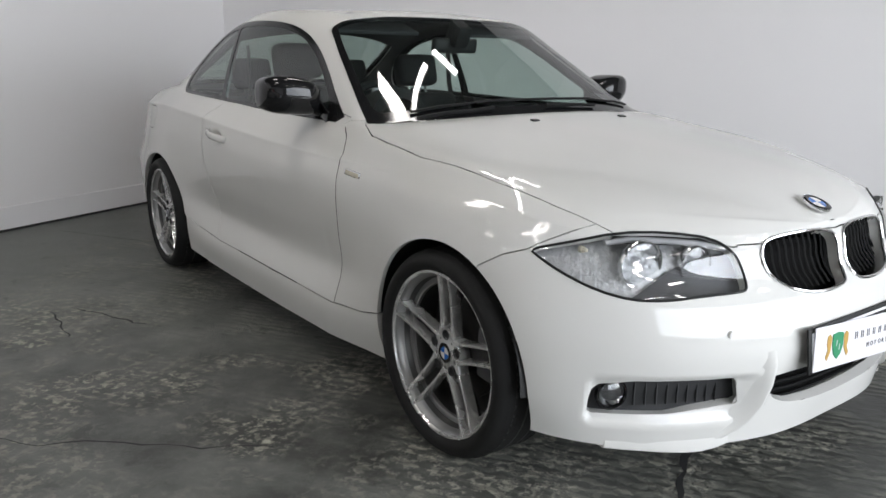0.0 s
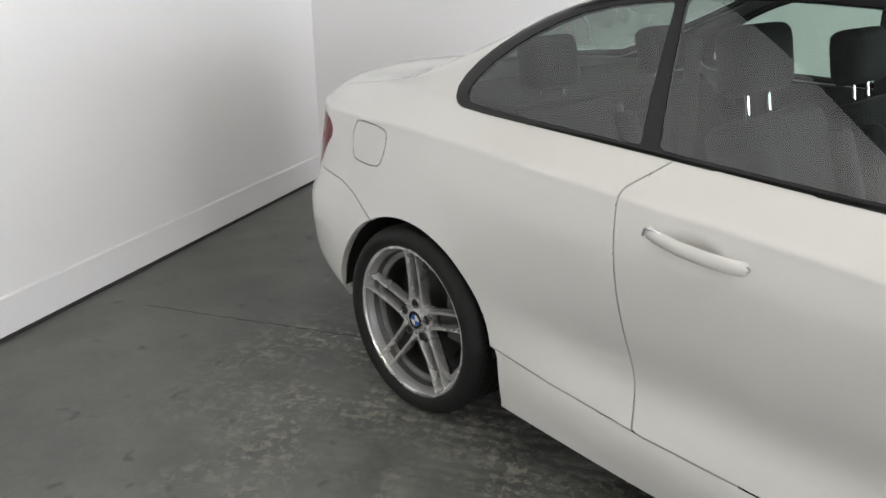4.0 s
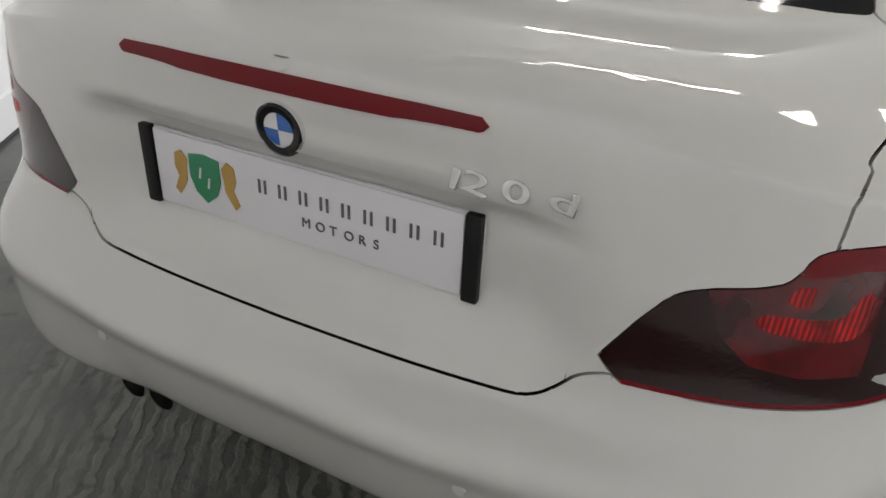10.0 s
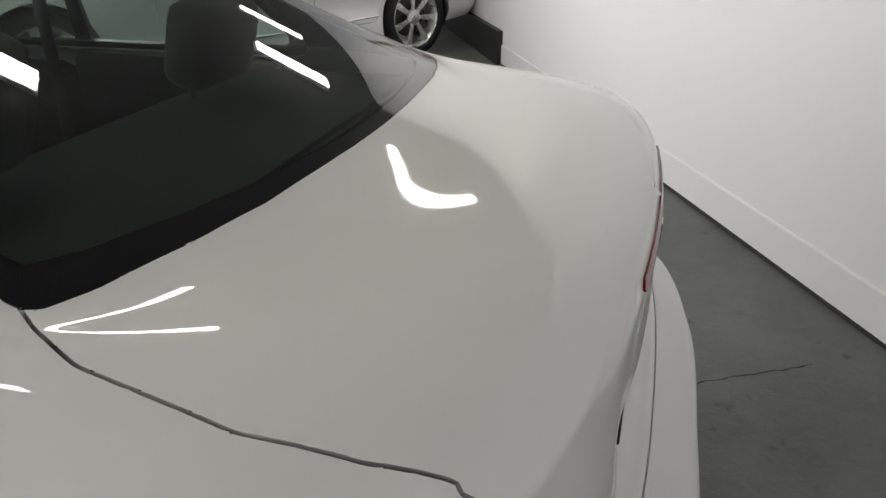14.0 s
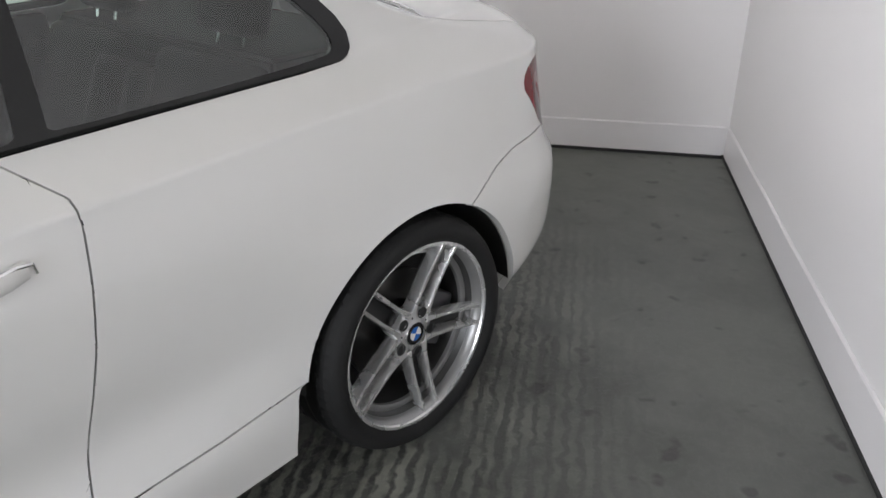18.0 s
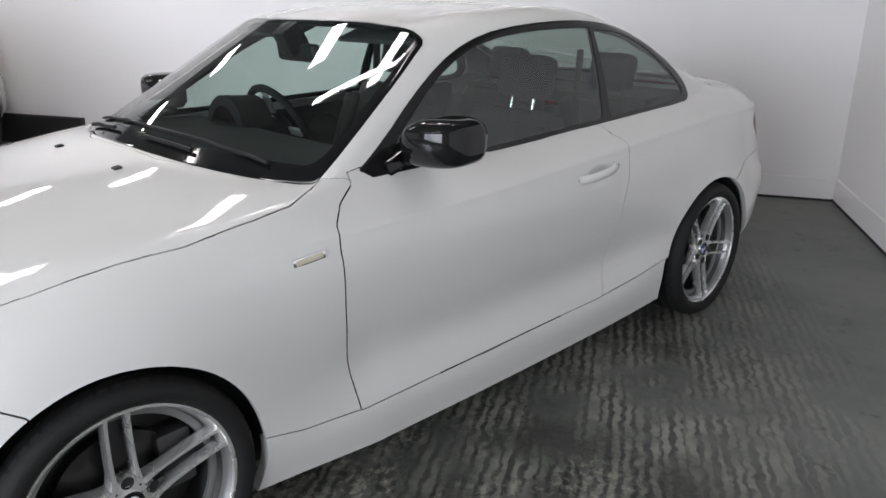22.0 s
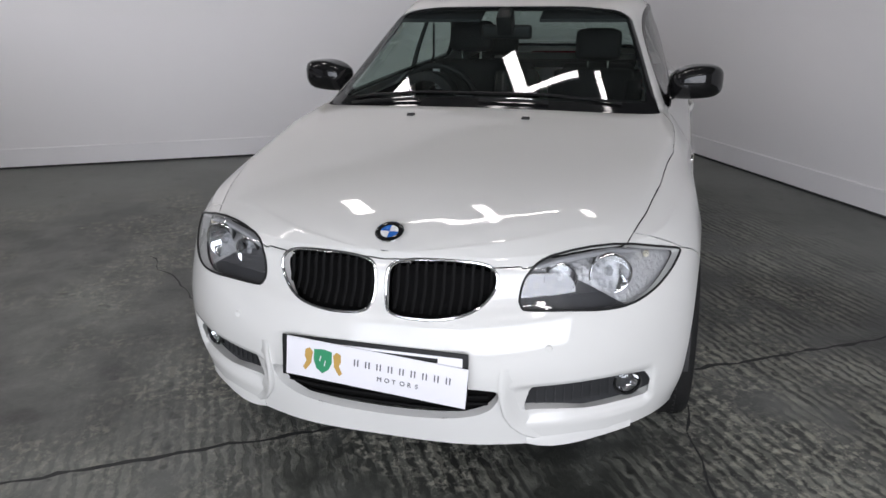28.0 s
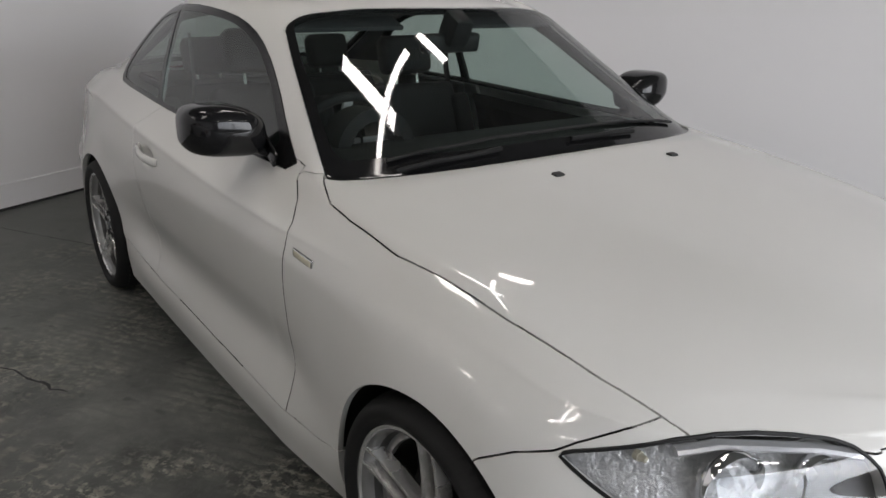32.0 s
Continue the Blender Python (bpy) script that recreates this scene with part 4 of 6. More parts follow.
flap_f = cut(outline([(-3.027, .84), (-3.012, .783), (-2.98, .772), (-2.86, .772), (-2.828, .795), (-2.824, .875), (-2.85, .895), (-2.99, .902), (-3.02, .885)], "xz", lambda p: p[:, 1] > 0.6, 1))
wing_side = lambda p: p[:, 1] > 0.4
door_f = cut(outline([(-.715, .95), (-.705, .92), (-.645, .885), (-.605, .84), (-.593, .78), (-.598, .62), (-.615, .45), (-.64, .30), (-.66, .30), (-1.82, .31), (-1.838, .315), (-1.873, .48), (-1.905, .65), (-1.933, .86), (-1.93, .90), (-1.86, .96), (-1.85, 1.02), (-1.3, 1.02)], "xz", lambda p: wing_side(p) & (p[:, 2] < 1.0), 0))
cut(outline([(-2.30, .355), (-2.287, .33), (-2.274, .2), (-2.27, .08), (-2.5, .08), (-2.5, .355)], "xz", flank, 0))
sill_f = cut(outline([(-.28, .36), (-.324, .348), (-.45, .32), (-.64, .303), (-1.2, .302), (-1.83, .312), (-2.10, .33), (-2.298, .355), (-2.5, .39), (-2.5, .1), (-.2, .1)], "xz", wing_side, 0))
cowl_low = lambda p: (p[:, 2] > 0.69) & (p[:, 0] > -0.9)
bonnet_f = cut(outline([(.672, -.3), (.672, 0), (.665, .15), (.640, .31), (.615, .385), (.595, .42), (.53, .53), (.459, .635), (.295, .682), (.10, .719), (-.07, .737), (-.21, .758), (-.40, .763), (-.505, .758), (-.60, .725), (-.64, .70), (-.5, .5), (-.4, .25), (-.4, 0), (-.4, -.3)], "xy", cowl_low, 0))
front_bumper_f = cut(outline([(.307, .682), (.248, .66), (.182, .62), (.05, .40), (.05, 0), (1.2, 0), (1.2, .78), (.46, .78), (.33, .70)], "xz", nose, 0))
wing_f = cut(outline([(.60, .78), (.32, 1.0), (-.70, .937), (-.715, .926), (-.705, .92), (-.645, .885), (-.605, .84), (-.593, .78), (-.598, .62), (-.615, .45), (-.64, .29), (-.64, .1), (.6, .1)], "xz", lambda p: wing_side(p) & (p[:, 2] < 0.96), 0))


def boot_shape(p):
    deck = outline([(-2.90, -.4), (-2.98, 0), (-2.97, .45), (-2.93, .578), (-2.985, .609), (-3.04, .630), (-3.19, .646), (-3.29, .634), (-3.35, .617), (-3.40, .613), (-3.43, .606), (-3.7, .600), (-3.7, -.4)], "xy", lambda q: q[:, 2] > 0.86, 0)(p)
    face = outline([(-.4, 1.05), (.64, 1.05), (.622, .95), (.612, .92), (.597, .89), (.587, .866), (.586, .84), (.587, .71), (.44, .70), (.398, .688), (.375, .662), (.345, .647), (.30, .647), (-.4, .642)], "yz", lambda q: q[:, 0] < -3.36, 2)(p)
    return np.minimum(deck, face)


boot_lid_f = cut(boot_shape)
rear_bumper_f = cut(outline([(-2.80, .595), (-2.836, .612), (-2.90, .640), (-2.975, .668), (-3.07, .690), (-3.24, .701), (-4, .72), (-4, 0), (-2.7, 0), (-2.7, .4)], "xz", lambda p: p[:, 0] < -2.75, 0))
shell_f = body_skin.rest



# ---- the white coupe: its parts ----
def split(faces, shape):
    """Parts some faces of the skin along an outline: those inside and those outside."""
    kept, body_skin.rest = body_skin.rest, faces
    ins = body_skin.take(shape)
    outs, body_skin.rest = body_skin.rest, kept
    return ins, outs


def rim_line(faces):
    """The border of some faces as an ordered line of places and outward normals (left flank)."""
    e = np.concatenate([faces[:, [0, 1]], faces[:, [1, 2]], faces[:, [2, 0]]])
    seen = {}
    for a, b in e.tolist():
        seen[(a, b)] = True
    step = {a: b for a, b in seen if (b, a) not in seen}
    best = []
    left = set(step)
    while left:
        a = next(iter(left))
        chain = []
        while a in left:
            left.discard(a)
            chain.append(a)
            a = step[a]
        if len(chain) > len(best):
            best = chain
    keep = [best[0]]
    for i in best[1:]:
        if np.linalg.norm(body_skin.v[i] - body_skin.v[keep[-1]]) > 0.006:
            keep.append(i)
    return body_skin.v[keep], body_skin.n[keep]


def on_skin(y, z, front=True):
    """The place on the nose or tail nearest to a height and a distance from the middle."""
    v = body_skin.v
    ok = (v[:, 0] > 0.2) if front else (v[:, 0] < -3.0)
    d = (v[:, 1] - abs(y)) ** 2 + (v[:, 2] - z) ** 2 + np.where(ok, 0, 9)
    near = np.argsort(d)[:4]
    w = 1 / (d[near] + 1e-6)
    return float((v[near, 0] * w).sum() / w.sum())


def mirrored(points, s):
    return [(p[0], p[1] * s, p[2]) for p in points]


coupe = tagged(new("coupe"), "white two-door coupe with silver double-spoke wheels, parked on worn floor", "car")
P = body_skin.panel
lining_f, _ = split(shell_f, lambda p: 1.02 - p[:, 2])
part("body_shell", P("body_shell", shell_f), PAINT, coupe)
part("headlining", P("headlining", lining_f, lift=-0.022, gap=0.0, fold=0), LINING, coupe, "dark grey headlining")
bonnet = part("bonnet", P("bonnet", bonnet_f), PAINT, coupe)
front_bumper = part("front_bumper", P("front_bumper", front_bumper_f, fold=0.03), PAINT, coupe)
rear_bumper = part("rear_bumper", P("rear_bumper", rear_bumper_f, fold=0.02), PAINT, coupe)
boot_lid = part("boot_lid", P("boot_lid", boot_lid_f), PAINT, coupe)
windscreen = part("windscreen", P("windscreen", windscreen_f, gap=0, fold=0), GLASS, coupe, "tinted laminated windscreen")
rear_window = part("rear_window", P("rear_window", rear_window_f, gap=0, fold=0), BACK_GLASS, coupe)
part("windscreen_surround", P("windscreen_surround", screen_trim_f, gap=0.0, lift=-0.001), BLACK_GLOSS, coupe)
part("rear_window_surround", P("rear_window_surround", rear_trim_f, gap=0.0, lift=-0.001), BLACK_GLOSS, coupe)
part("high_brake_light", P("high_brake_light", brake_strip_f, gap=-0.0025, fold=0.006, lift=0.003), RED_LENS, boot_lid, "long thin red brake light")

# small disc added to cover the gap where the skin's lines meet
part("lid_patch", lathe([(0.0, 0.0006), (0.010, 0.0), (0.016, -0.002)], 24, "Z"), PAINT, boot_lid).matrix_basis = pose(-3.4775, 0, 0.9792, 0, -38, 0)

# lamps
head_silver_f, head_dark_f = split(headlight_f, outline([(.50, .60), (.50, .75), (-.05, .75), (-.30, .72), (-.30, .685), (-.12, .675), (.02, .63), (.15, .57), (.3, .57)], "fz", nose, 1))
tail_low_f, tail_top_f = split(tail_lamp_f, outline([(-2.40, .727), (-2.62, .727), (-2.80, .728), (-2.88, .742), (-2.925, .775), (-2.95, .83), (-3.1, .86), (-3.1, .6), (-2.4, .6)], "bz", tail, 0))
tail_edge_f, tail_low_f = split(tail_low_f, outline([(-2.40, .71), (-2.485, .706), (-2.59, .700), (-2.71, .694), (-2.88, .695), (-3.1, .694), (-3.1, .6), (-2.4, .6)], "bz", tail, 0))
tail_band_f, tail_top_f = split(tail_top_f, outline([(-2.38, .70), (-2.455, .735), (-2.475, .80), (-2.50, .845), (-2.75, .855), (-2.84, .845), (-2.84, .95), (-2.38, .95)], "bz", tail, 0))
# bright patches painted where the lamp's inner reflectors gleam
glow_a_f, tail_top_f = split(tail_top_f, outline([(-2.892, .792), (-2.84, .780), (-2.745, .772), (-2.716, .79), (-2.712, .832), (-2.742, .830), (-2.765, .800), (-2.84, .804), (-2.885, .808)], "bz", tail, 1))
glow_b_f, tail_top_f = split(tail_top_f, outline([(-2.615, .748), (-2.565, .745), (-2.53, .775), (-2.49, .820), (-2.53, .824), (-2.565, .79)], "bz", tail, 1))
glow_c_f, tail_top_f = split(tail_top_f, outline([(-2.852, .816), (-2.812, .816), (-2.806, .838), (-2.842, .838)], "bz", tail, 0))
haze_f, tail_top_f = split(tail_top_f, outline([(-2.625, .815), (-2.56, .812), (-2.54, .846), (-2.62, .850)], "bz", tail, 1))
column_f, tail_top_f = split(tail_top_f, outline([(-2.705, .70), (-2.632, .70), (-2.632, .87), (-2.702, .87)], "bz", tail, 0))
reverse_f, tail_low_f = split(tail_low_f, outline([(-2.695, .726), (-2.59, .724), (-2.615, .705), (-2.645, .706)], "bz", tail, 0))



def roundel(parent, m, r, ring=BLACK_GLOSS):
    """A round badge of a dark ring, a bright rim and four quarters, facing its local z."""
    badge = part("badge", lathe([(0, 0.001), (r * 0.94, 0.001), (r * 0.97, 0.004), (r, 0.004), (r * 1.02, 0), (r, -0.003)], 40, "Z"), CHROME, parent, "round badge with blue and white quarters")
    badge.matrix_basis = m
    part("ring", lathe([(r * 0.63, 0.0045), (r * 0.66, 0.0052), (r * 0.90, 0.0052), (r * 0.93, 0.0042)], 40, "Z"), ring, badge)
    for k in range(4):
        part("quarter", lathe([(0.0, 0.0048), (r * 0.61, 0.0044), (r * 0.61, 0.002)], 10, "Z", start=k * math.pi / 2, turn=math.pi / 2), BLUE if k % 2 else WHITE_ENAMEL, badge)
    return badge


def spoke_bar(side):
    """One of a pair of slim spokes, from hub to lip, in the wheel's upright direction."""
    bm = bmesh.new()
    rows_ = []
    for k in range(9):
        q = k / 8
        r = 0.046 + 0.195 * q
        mid_x = side * (0.0268 - 0.0025 * q + 0.010 * max(0, 0.16 - q))
        half = 0.0054 + 0.030 * max(0, 0.20 - q) + 0.012 * max(0, q - 0.88)
        face = 0.0625 + 0.004 * q + 0.019 * q**2.2
        rows_.append([bm.verts.new((mid_x + dx, face + dy, r)) for dx, dy in ((-half * 1.05, -0.034), (-half, -0.004), (-half * 0.72, 0), (half * 0.72, 0), (half, -0.004), (half * 1.05, -0.034))])
    for a, b in zip(rows_, rows_[1:]):
        for i in range(5):
            bm.faces.new((a[i], a[i + 1], b[i + 1], b[i]))
    bm.faces.new(rows_[0]), bm.faces.new(rows_[-1][::-1])
    bmesh.ops.recalc_face_normals(bm, faces=bm.faces)
    return smooth(bm, 0.9)


def build_wheel(parent, half_width):
    """A tyre on an alloy wheel with five pairs of slim spokes; its outer face looks along +y."""
    w = half_width
    wheel = part("wheel", lathe([(0.244, w - 0.012), (0.251, w - 0.005), (0.249, w - 0.001), (0.242, w - 0.001), (0.239, w - 0.007)], 72), ALLOY, parent, "silver alloy wheel with five pairs of spokes")
    # step, ring and barrel darken inwards: the wheel's inner shade put into colour
    part("rim_step", lathe([(0.239, w - 0.007), (0.234, w - 0.012), (0.230, w - 0.024), (0.228, w - 0.034)], 64), ALLOY_HALF_SHADE, wheel)
    part("inner_ring", lathe([(0.222, w - 0.052), (0.212, w - 0.050), (0.205, w - 0.053), (0.203, w - 0.062)], 64), ALLOY_HALF_SHADE, wheel)
    part("barrel", lathe([(0.228, w - 0.034), (0.222, w - 0.052), (0.210, w - 0.064), (0.204, w - 0.09), (0.202, -w + 0.02), (0.236, -w + 0.01)], 64), ALLOY_SHADE, wheel)
    tyre = lathe([(0.240, w - 0.012), (0.249, w - 0.003), (0.258, w + 0.009), (0.274, w + 0.014), (0.290, w + 0.010), (0.301, w - 0.004), (0.307, w - 0.022), (0.310, 0.04), (0.311, 0.0), (0.310, -0.04), (0.307, -w + 0.022), (0.296, -w), (0.27, -w - 0.012), (0.236, -w + 0.01)], 80)
    blocks = bmesh.new()
    for k in range(64):
        for q in (1, -1):
            a0, a1 = 2 * math.pi * (k + 0.10 + 0.25 * (q < 0)) / 64, 2 * math.pi * (k + 0.80 + 0.25 * (q < 0)) / 64
            ring = [[blocks.verts.new((r * math.cos(a + lean_), q * y_, r * math.sin(a + lean_))) for r, y_, lean_ in ((0.3005, w - 0.004, 0.0), (0.3072, w - 0.016, 0.01), (0.3118, w - 0.036, 0.03), (0.3105, w - 0.050, 0.04))] for a in (a0, a1)]
            for i in range(3):
                blocks.faces.new((ring[0][i], ring[0][i + 1], ring[1][i + 1], ring[1][i]) if q > 0 else (ring[1][i], ring[1][i + 1], ring[0][i + 1], ring[0][i]))
    tagged(part("tread", blocks, RUBBER, part("tyre", tyre, RUBBER, wheel)), "worn black tread blocks", kind="stuff")
    for k in range(4):
        y = -w * 0.66 + k * w * 0.44
        part("tread_groove", lathe([(0.3112, y - 0.004), (0.3116, y), (0.3112, y + 0.004)], 48), BLACK_PLASTIC, wheel)
    for k in range(5):
        for s in (1, -1):
            bar = part("spoke", spoke_bar(s), ALLOY, wheel)
            bar.matrix_basis = pose(0, w - 0.092, 0, 0, 72 * k, 0)
        hole = part("bolt_recess", lathe([(0.0, -0.002), (0.012, -0.002), (0.0140, 0.0030), (0.0155, 0.0012)], 20), BLACK_PLASTIC, wheel)
        hole.matrix_basis = pose(0, w - 0.092, 0, 0, 72 * k, 0) @ Matrix.Translation((0, 0.0634, 0.0565))
    part("hub", lathe([(0.0, w - 0.030), (0.036, w - 0.030), (0.054, w - 0.031), (0.062, w - 0.034), (0.065, w - 0.041), (0.065, w - 0.07)], 60), ALLOY, wheel)
    # black bar for the shade between paired spokes; a small stud by each bolt
    for k in range(5):
        web = part("channel_shade", box((0.040, 0.010, 0.150), (0, 0.028, 0.155), 0.003, turn=(-4, 0, 0)), BLACK_PLASTIC, wheel)
        web.matrix_basis = pose(0, w - 0.092, 0, 0, 72 * k, 0)
        stud = part("rivet", lathe([(0.0, 0.0010), (0.0022, 0.0010), (0.003, 0.0)], 10), BLACK_PLASTIC, wheel)
        stud.matrix_basis = pose(0, w - 0.030, 0, 0, 72 * k + 36, 0) @ Matrix.Translation((0, 0, 0.046))
    roundel(wheel, pose(0, w - 0.030, 0, -90, 0, 0), 0.031)
    # disc colour darkened for the shade behind the spokes
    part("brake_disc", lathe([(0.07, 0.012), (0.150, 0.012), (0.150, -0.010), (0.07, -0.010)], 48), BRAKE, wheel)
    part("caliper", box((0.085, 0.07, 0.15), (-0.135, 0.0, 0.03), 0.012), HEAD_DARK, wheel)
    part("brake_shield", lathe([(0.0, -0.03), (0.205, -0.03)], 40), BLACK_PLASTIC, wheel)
    return wheel


for s in (1, -1):
    for x, y, w, lean in ((0.0, 0.745, 0.104, 3 * s), (-2.66, 0.752, 0.112, -28 if s > 0 else 0)):
        wheel = build_wheel(coupe, w)
        wheel.matrix_basis = pose(x, s * y, 0.3115, 0, lean, 0 if s > 0 else 180)
        grow = 0.014 if x < -1 else 0.0
        part("arch_liner", lathe([(0.358 + grow, -s * 0.30), (0.366 + grow, 0.0), (0.350 + grow, s * 0.085)], 40, "Y", (x - grow, s * 0.755, 0.305 - grow), start=5 * grow, turn=math.pi - 10 * grow), BLACK_PLASTIC, coupe)

for s in (1, -1):
    part("wing", P("wing", wing_f, s), PAINT, coupe)
    door = part("door", P("door", door_f, s), PAINT, coupe)
    part("door_glass", P("door_glass", door_glass_f, s, gap=0, fold=0), SIDE_GLASS, door)
    part("door_card", P("door_card", door_f, s, lift=-0.055, fold=0), LEATHER, door, "black inner door lining")
    part("quarter_glass", P("quarter_glass", quarter_glass_f, s, gap=0, fold=0), SIDE_GLASS, coupe)
    part("window_trim", P("window_trim", window_trim_f, s, gap=0, lift=0.002), WINDOW_BLACK, coupe)
    part("sill", P("sill", sill_f, s, fold=0.03), PAINT, coupe)
    if s < 0:
        part("fuel_flap", P("fuel_flap", flap_f, s), PAINT, coupe)
    else:
        part("quarter_infill", P("quarter_infill", flap_f, s, gap=-0.003, fold=0, lift=0.0002), PAINT, coupe)
    # tail lamp
    lamp = part("tail_lamp", P("tail_lamp", tail_top_f, s, gap=0.0, fold=0), RED_DEEP, coupe, "red tail lamp with smoked lower band")
    part("red_band", P("red_band", tail_band_f, s, gap=0.0, fold=0), RED_LENS, lamp)
    part("smoked_band", P("smoked_band", tail_low_f, s, gap=0.0, fold=0), RED_DARK, lamp)
    part("red_edge", P("red_edge", tail_edge_f, s, gap=0.0, fold=0), RED_LENS, lamp)
    part("reflector", P("reflector", glow_a_f, s, gap=0.0, fold=0), RIBBED_RED, lamp)
    part("reflector", P("reflector", glow_b_f, s, gap=0.0, fold=0), RIBBED_RED, lamp)
    part("reflector", P("reflector", glow_c_f, s, gap=0.0, fold=0), RIBBED_RED, lamp)
    part("inner_lens", P("inner_lens", haze_f, s, gap=0.0, fold=0), RED_LENS, lamp)
    part("dark_column", P("dark_column", column_f, s, gap=0.0, fold=0), RED_DARK, lamp)
    part("reverse_light", P("reverse_light", reverse_f, s, gap=0.0, fold=0.002), HEAD_SILVER, lamp)
    # headlamp
    lamp = part("headlamp", P("headlamp", headlight_f, s, gap=0.0015, fold=0.0), CLEAR, coupe, "clear headlamp with twin round reflectors")
    part("silver_housing", P("silver_housing", head_silver_f, s, lift=-0.040, gap=-0.006, fold=0), FACET, lamp)
    part("dark_housing", P("dark_housing", head_dark_f, s, lift=-0.030, gap=-0.004, fold=0), HEAD_DARK, lamp)
    rim, _ = rim_line(headlight_f)
    part("seal", tube(mirrored(rim, s), 0.0035, 6, True), BLACK_TRIM, lamp)
    for fy, fz, r in ((0.600, 0.655, 0.055), (0.472, 0.652, 0.042)):
        fx = on_skin(fy, fz) - 0.012
        eye = part("reflector_bowl", lathe([(0.012, -0.045), (r * 0.55, -0.036), (r * 0.9, -0.008), (r, 0.0), (r * 1.08, 0.002), (r * 1.12, -0.006), (r * 1.05, -0.02)], 32, "X"), CHROME, lamp)
        eye.matrix_basis = pose(fx - 0.012, s * fy, fz, 0, 6, s * 14)
        part("bulb_cover", lathe([(0.0, -0.004), (0.008, -0.006), (0.012, -0.016), (0.012, -0.04)], 16, "X"), HEAD_SILVER, eye)
        part("lens", lathe([(0.0, 0.010), (r * 0.5, 0.006), (r * 0.95, 0.0)], 28, "X"), CLEAR, eye)
    part("indicator_bulb", lathe([(0.0, 0.004), (0.005, 0.002), (0.007, -0.01), (0.009, -0.01), (0.009, -0.02)], 16, "X", (on_skin(0.69, 0.675) - 0.042, s * 0.69, 0.684)), SIDE_LENS, lamp, "pale indicator bulb")
    brow = [(on_skin(y, z) - 0.016, s * y, z) for y, z in ((0.40, 0.686), (0.46, 0.70), (0.54, 0.708), (0.60, 0.712), (0.66, 0.705))]
    part("eyebrow", tube(brow, 0.013, 8, flat=0.6), HEAD_SILVER, lamp)
    # kidney grille
    grille = part("kidney_grille", P("kidney_grille", kidney_f, s, gap=0, fold=0, lift=-0.055), VOID, coupe, "black kidney-shaped grille with a bright rim")
    rim, nor = rim_line(kidney_f)
    part("bright_rim", tube(mirrored(rim + 0.002 * nor, s), 0.0042, 8, True, up=(1, 0, 0)), CHROME, grille)
    outline_k = rim[:, 1:]
    for k in range(11):
        y = 0.038 + 0.0255 * k
        near = outline_k[np.abs(outline_k[:, 0] - y) < 0.012][:, 1]
        if len(near) > 1:
            lo, hi = near.min() + 0.004, near.max() - 0.004
            pts = [(on_skin(y, lo + (hi - lo) * q) - 0.028 - 0.006 * math.sin(q * math.pi), s * y, lo + (hi - lo) * q) for q in (0, 0.25, 0.5, 0.75, 1)]
            part("slat", tube(pts, 0.0048, 6, flat=0.45, up=(1, 0, 0)), SLAT, grille)
    # lower side intake with fog lamp
    intake = part("side_intake", P("side_intake", side_intake_f, s, gap=-0.01, fold=0, lift=-0.030), MESH_GREY, coupe, "black lower air intake")
    for k in range(9):
        y = 0.425 + 0.024 * k
        part("rib", box((0.006, 0.003, 0.064), (on_skin(y, 0.325) - 0.032, s * y, 0.327), 0.001), MESH_GREY, intake)
    fx = on_skin(0.672, 0.325) - 0.018
    fog = part("fog_lamp", lathe([(0.0, 0.004), (0.02, 0.002), (0.034, -0.006)], 32, "X"), CLEAR, coupe, "round clear fog lamp")
    fog.matrix_basis = pose(fx, s * 0.668, 0.327, 0, 0, s * 22)
    part("fog_bowl", lathe([(0.006, -0.03), (0.022, -0.022), (0.033, -0.007)], 32, "X"), CHROME, fog)
    part("fog_ring", lathe([(0.034, -0.012), (0.035, 0.0), (0.038, 0.003), (0.042, 0.0), (0.043, -0.012)], 32, "X"), BLACK_GLOSS, fog)
    # blade beside the middle intake
    blade = bmesh.new()
    rows_ = []
    for y, z, out in ((0.350, 0.445, 0.002), (0.347, 0.405, 0.010), (0.348, 0.350, 0.017), (0.356, 0.295, 0.019), (0.374, 0.255, 0.016), (0.400, 0.222, 0.009), (0.435, 0.200, 0.002)):
        rows_.append([blade.verts.new((on_skin(y + dy, z) + d, s * (y + dy), z + dz)) for dy, d, dz in ((-0.016, -0.035, 0.002), (-0.009, out * 0.8, 0.0), (-0.004, out, 0.0), (0.002, out * 0.95, 0.0), (0.012, out * 0.35, -0.001), (0.045, -0.004, -0.002))])
    for a_, b_ in zip(rows_, rows_[1:]):
        for i in range(5):
            blade.faces.new((a_[i], a_[i + 1], b_[i + 1], b_[i]))
    bmesh.ops.recalc_face_normals(blade, faces=blade.faces)
    part("blade", smooth(blade, 1.2), PAINT, front_bumper)
    flap = bmesh.new()
    rows_ = []
    for k in range(9):
        y = 0.405 + 0.035 * k
        low = 0.002 + 0.016 * min(1, k / 1.5, (8 - k) / 5)
        x = on_skin(y, 0.20)
        rows_.append([flap.verts.new((x + d, s * y, z)) for d, z in ((-0.006, 0.216), (0.0015, 0.204), (0.001, 0.188 - low), (-0.006, 0.184 - low), (-0.05, 0.190 - low * 0.4))])
    for a_, b_ in zip(rows_, rows_[1:]):
        for i in range(4):
            flap.faces.new((a_[i], a_[i + 1], b_[i + 1], b_[i]))
    flap.faces.new(rows_[0]), flap.faces.new(rows_[-1])
    bmesh.ops.recalc_face_normals(flap, faces=flap.faces)
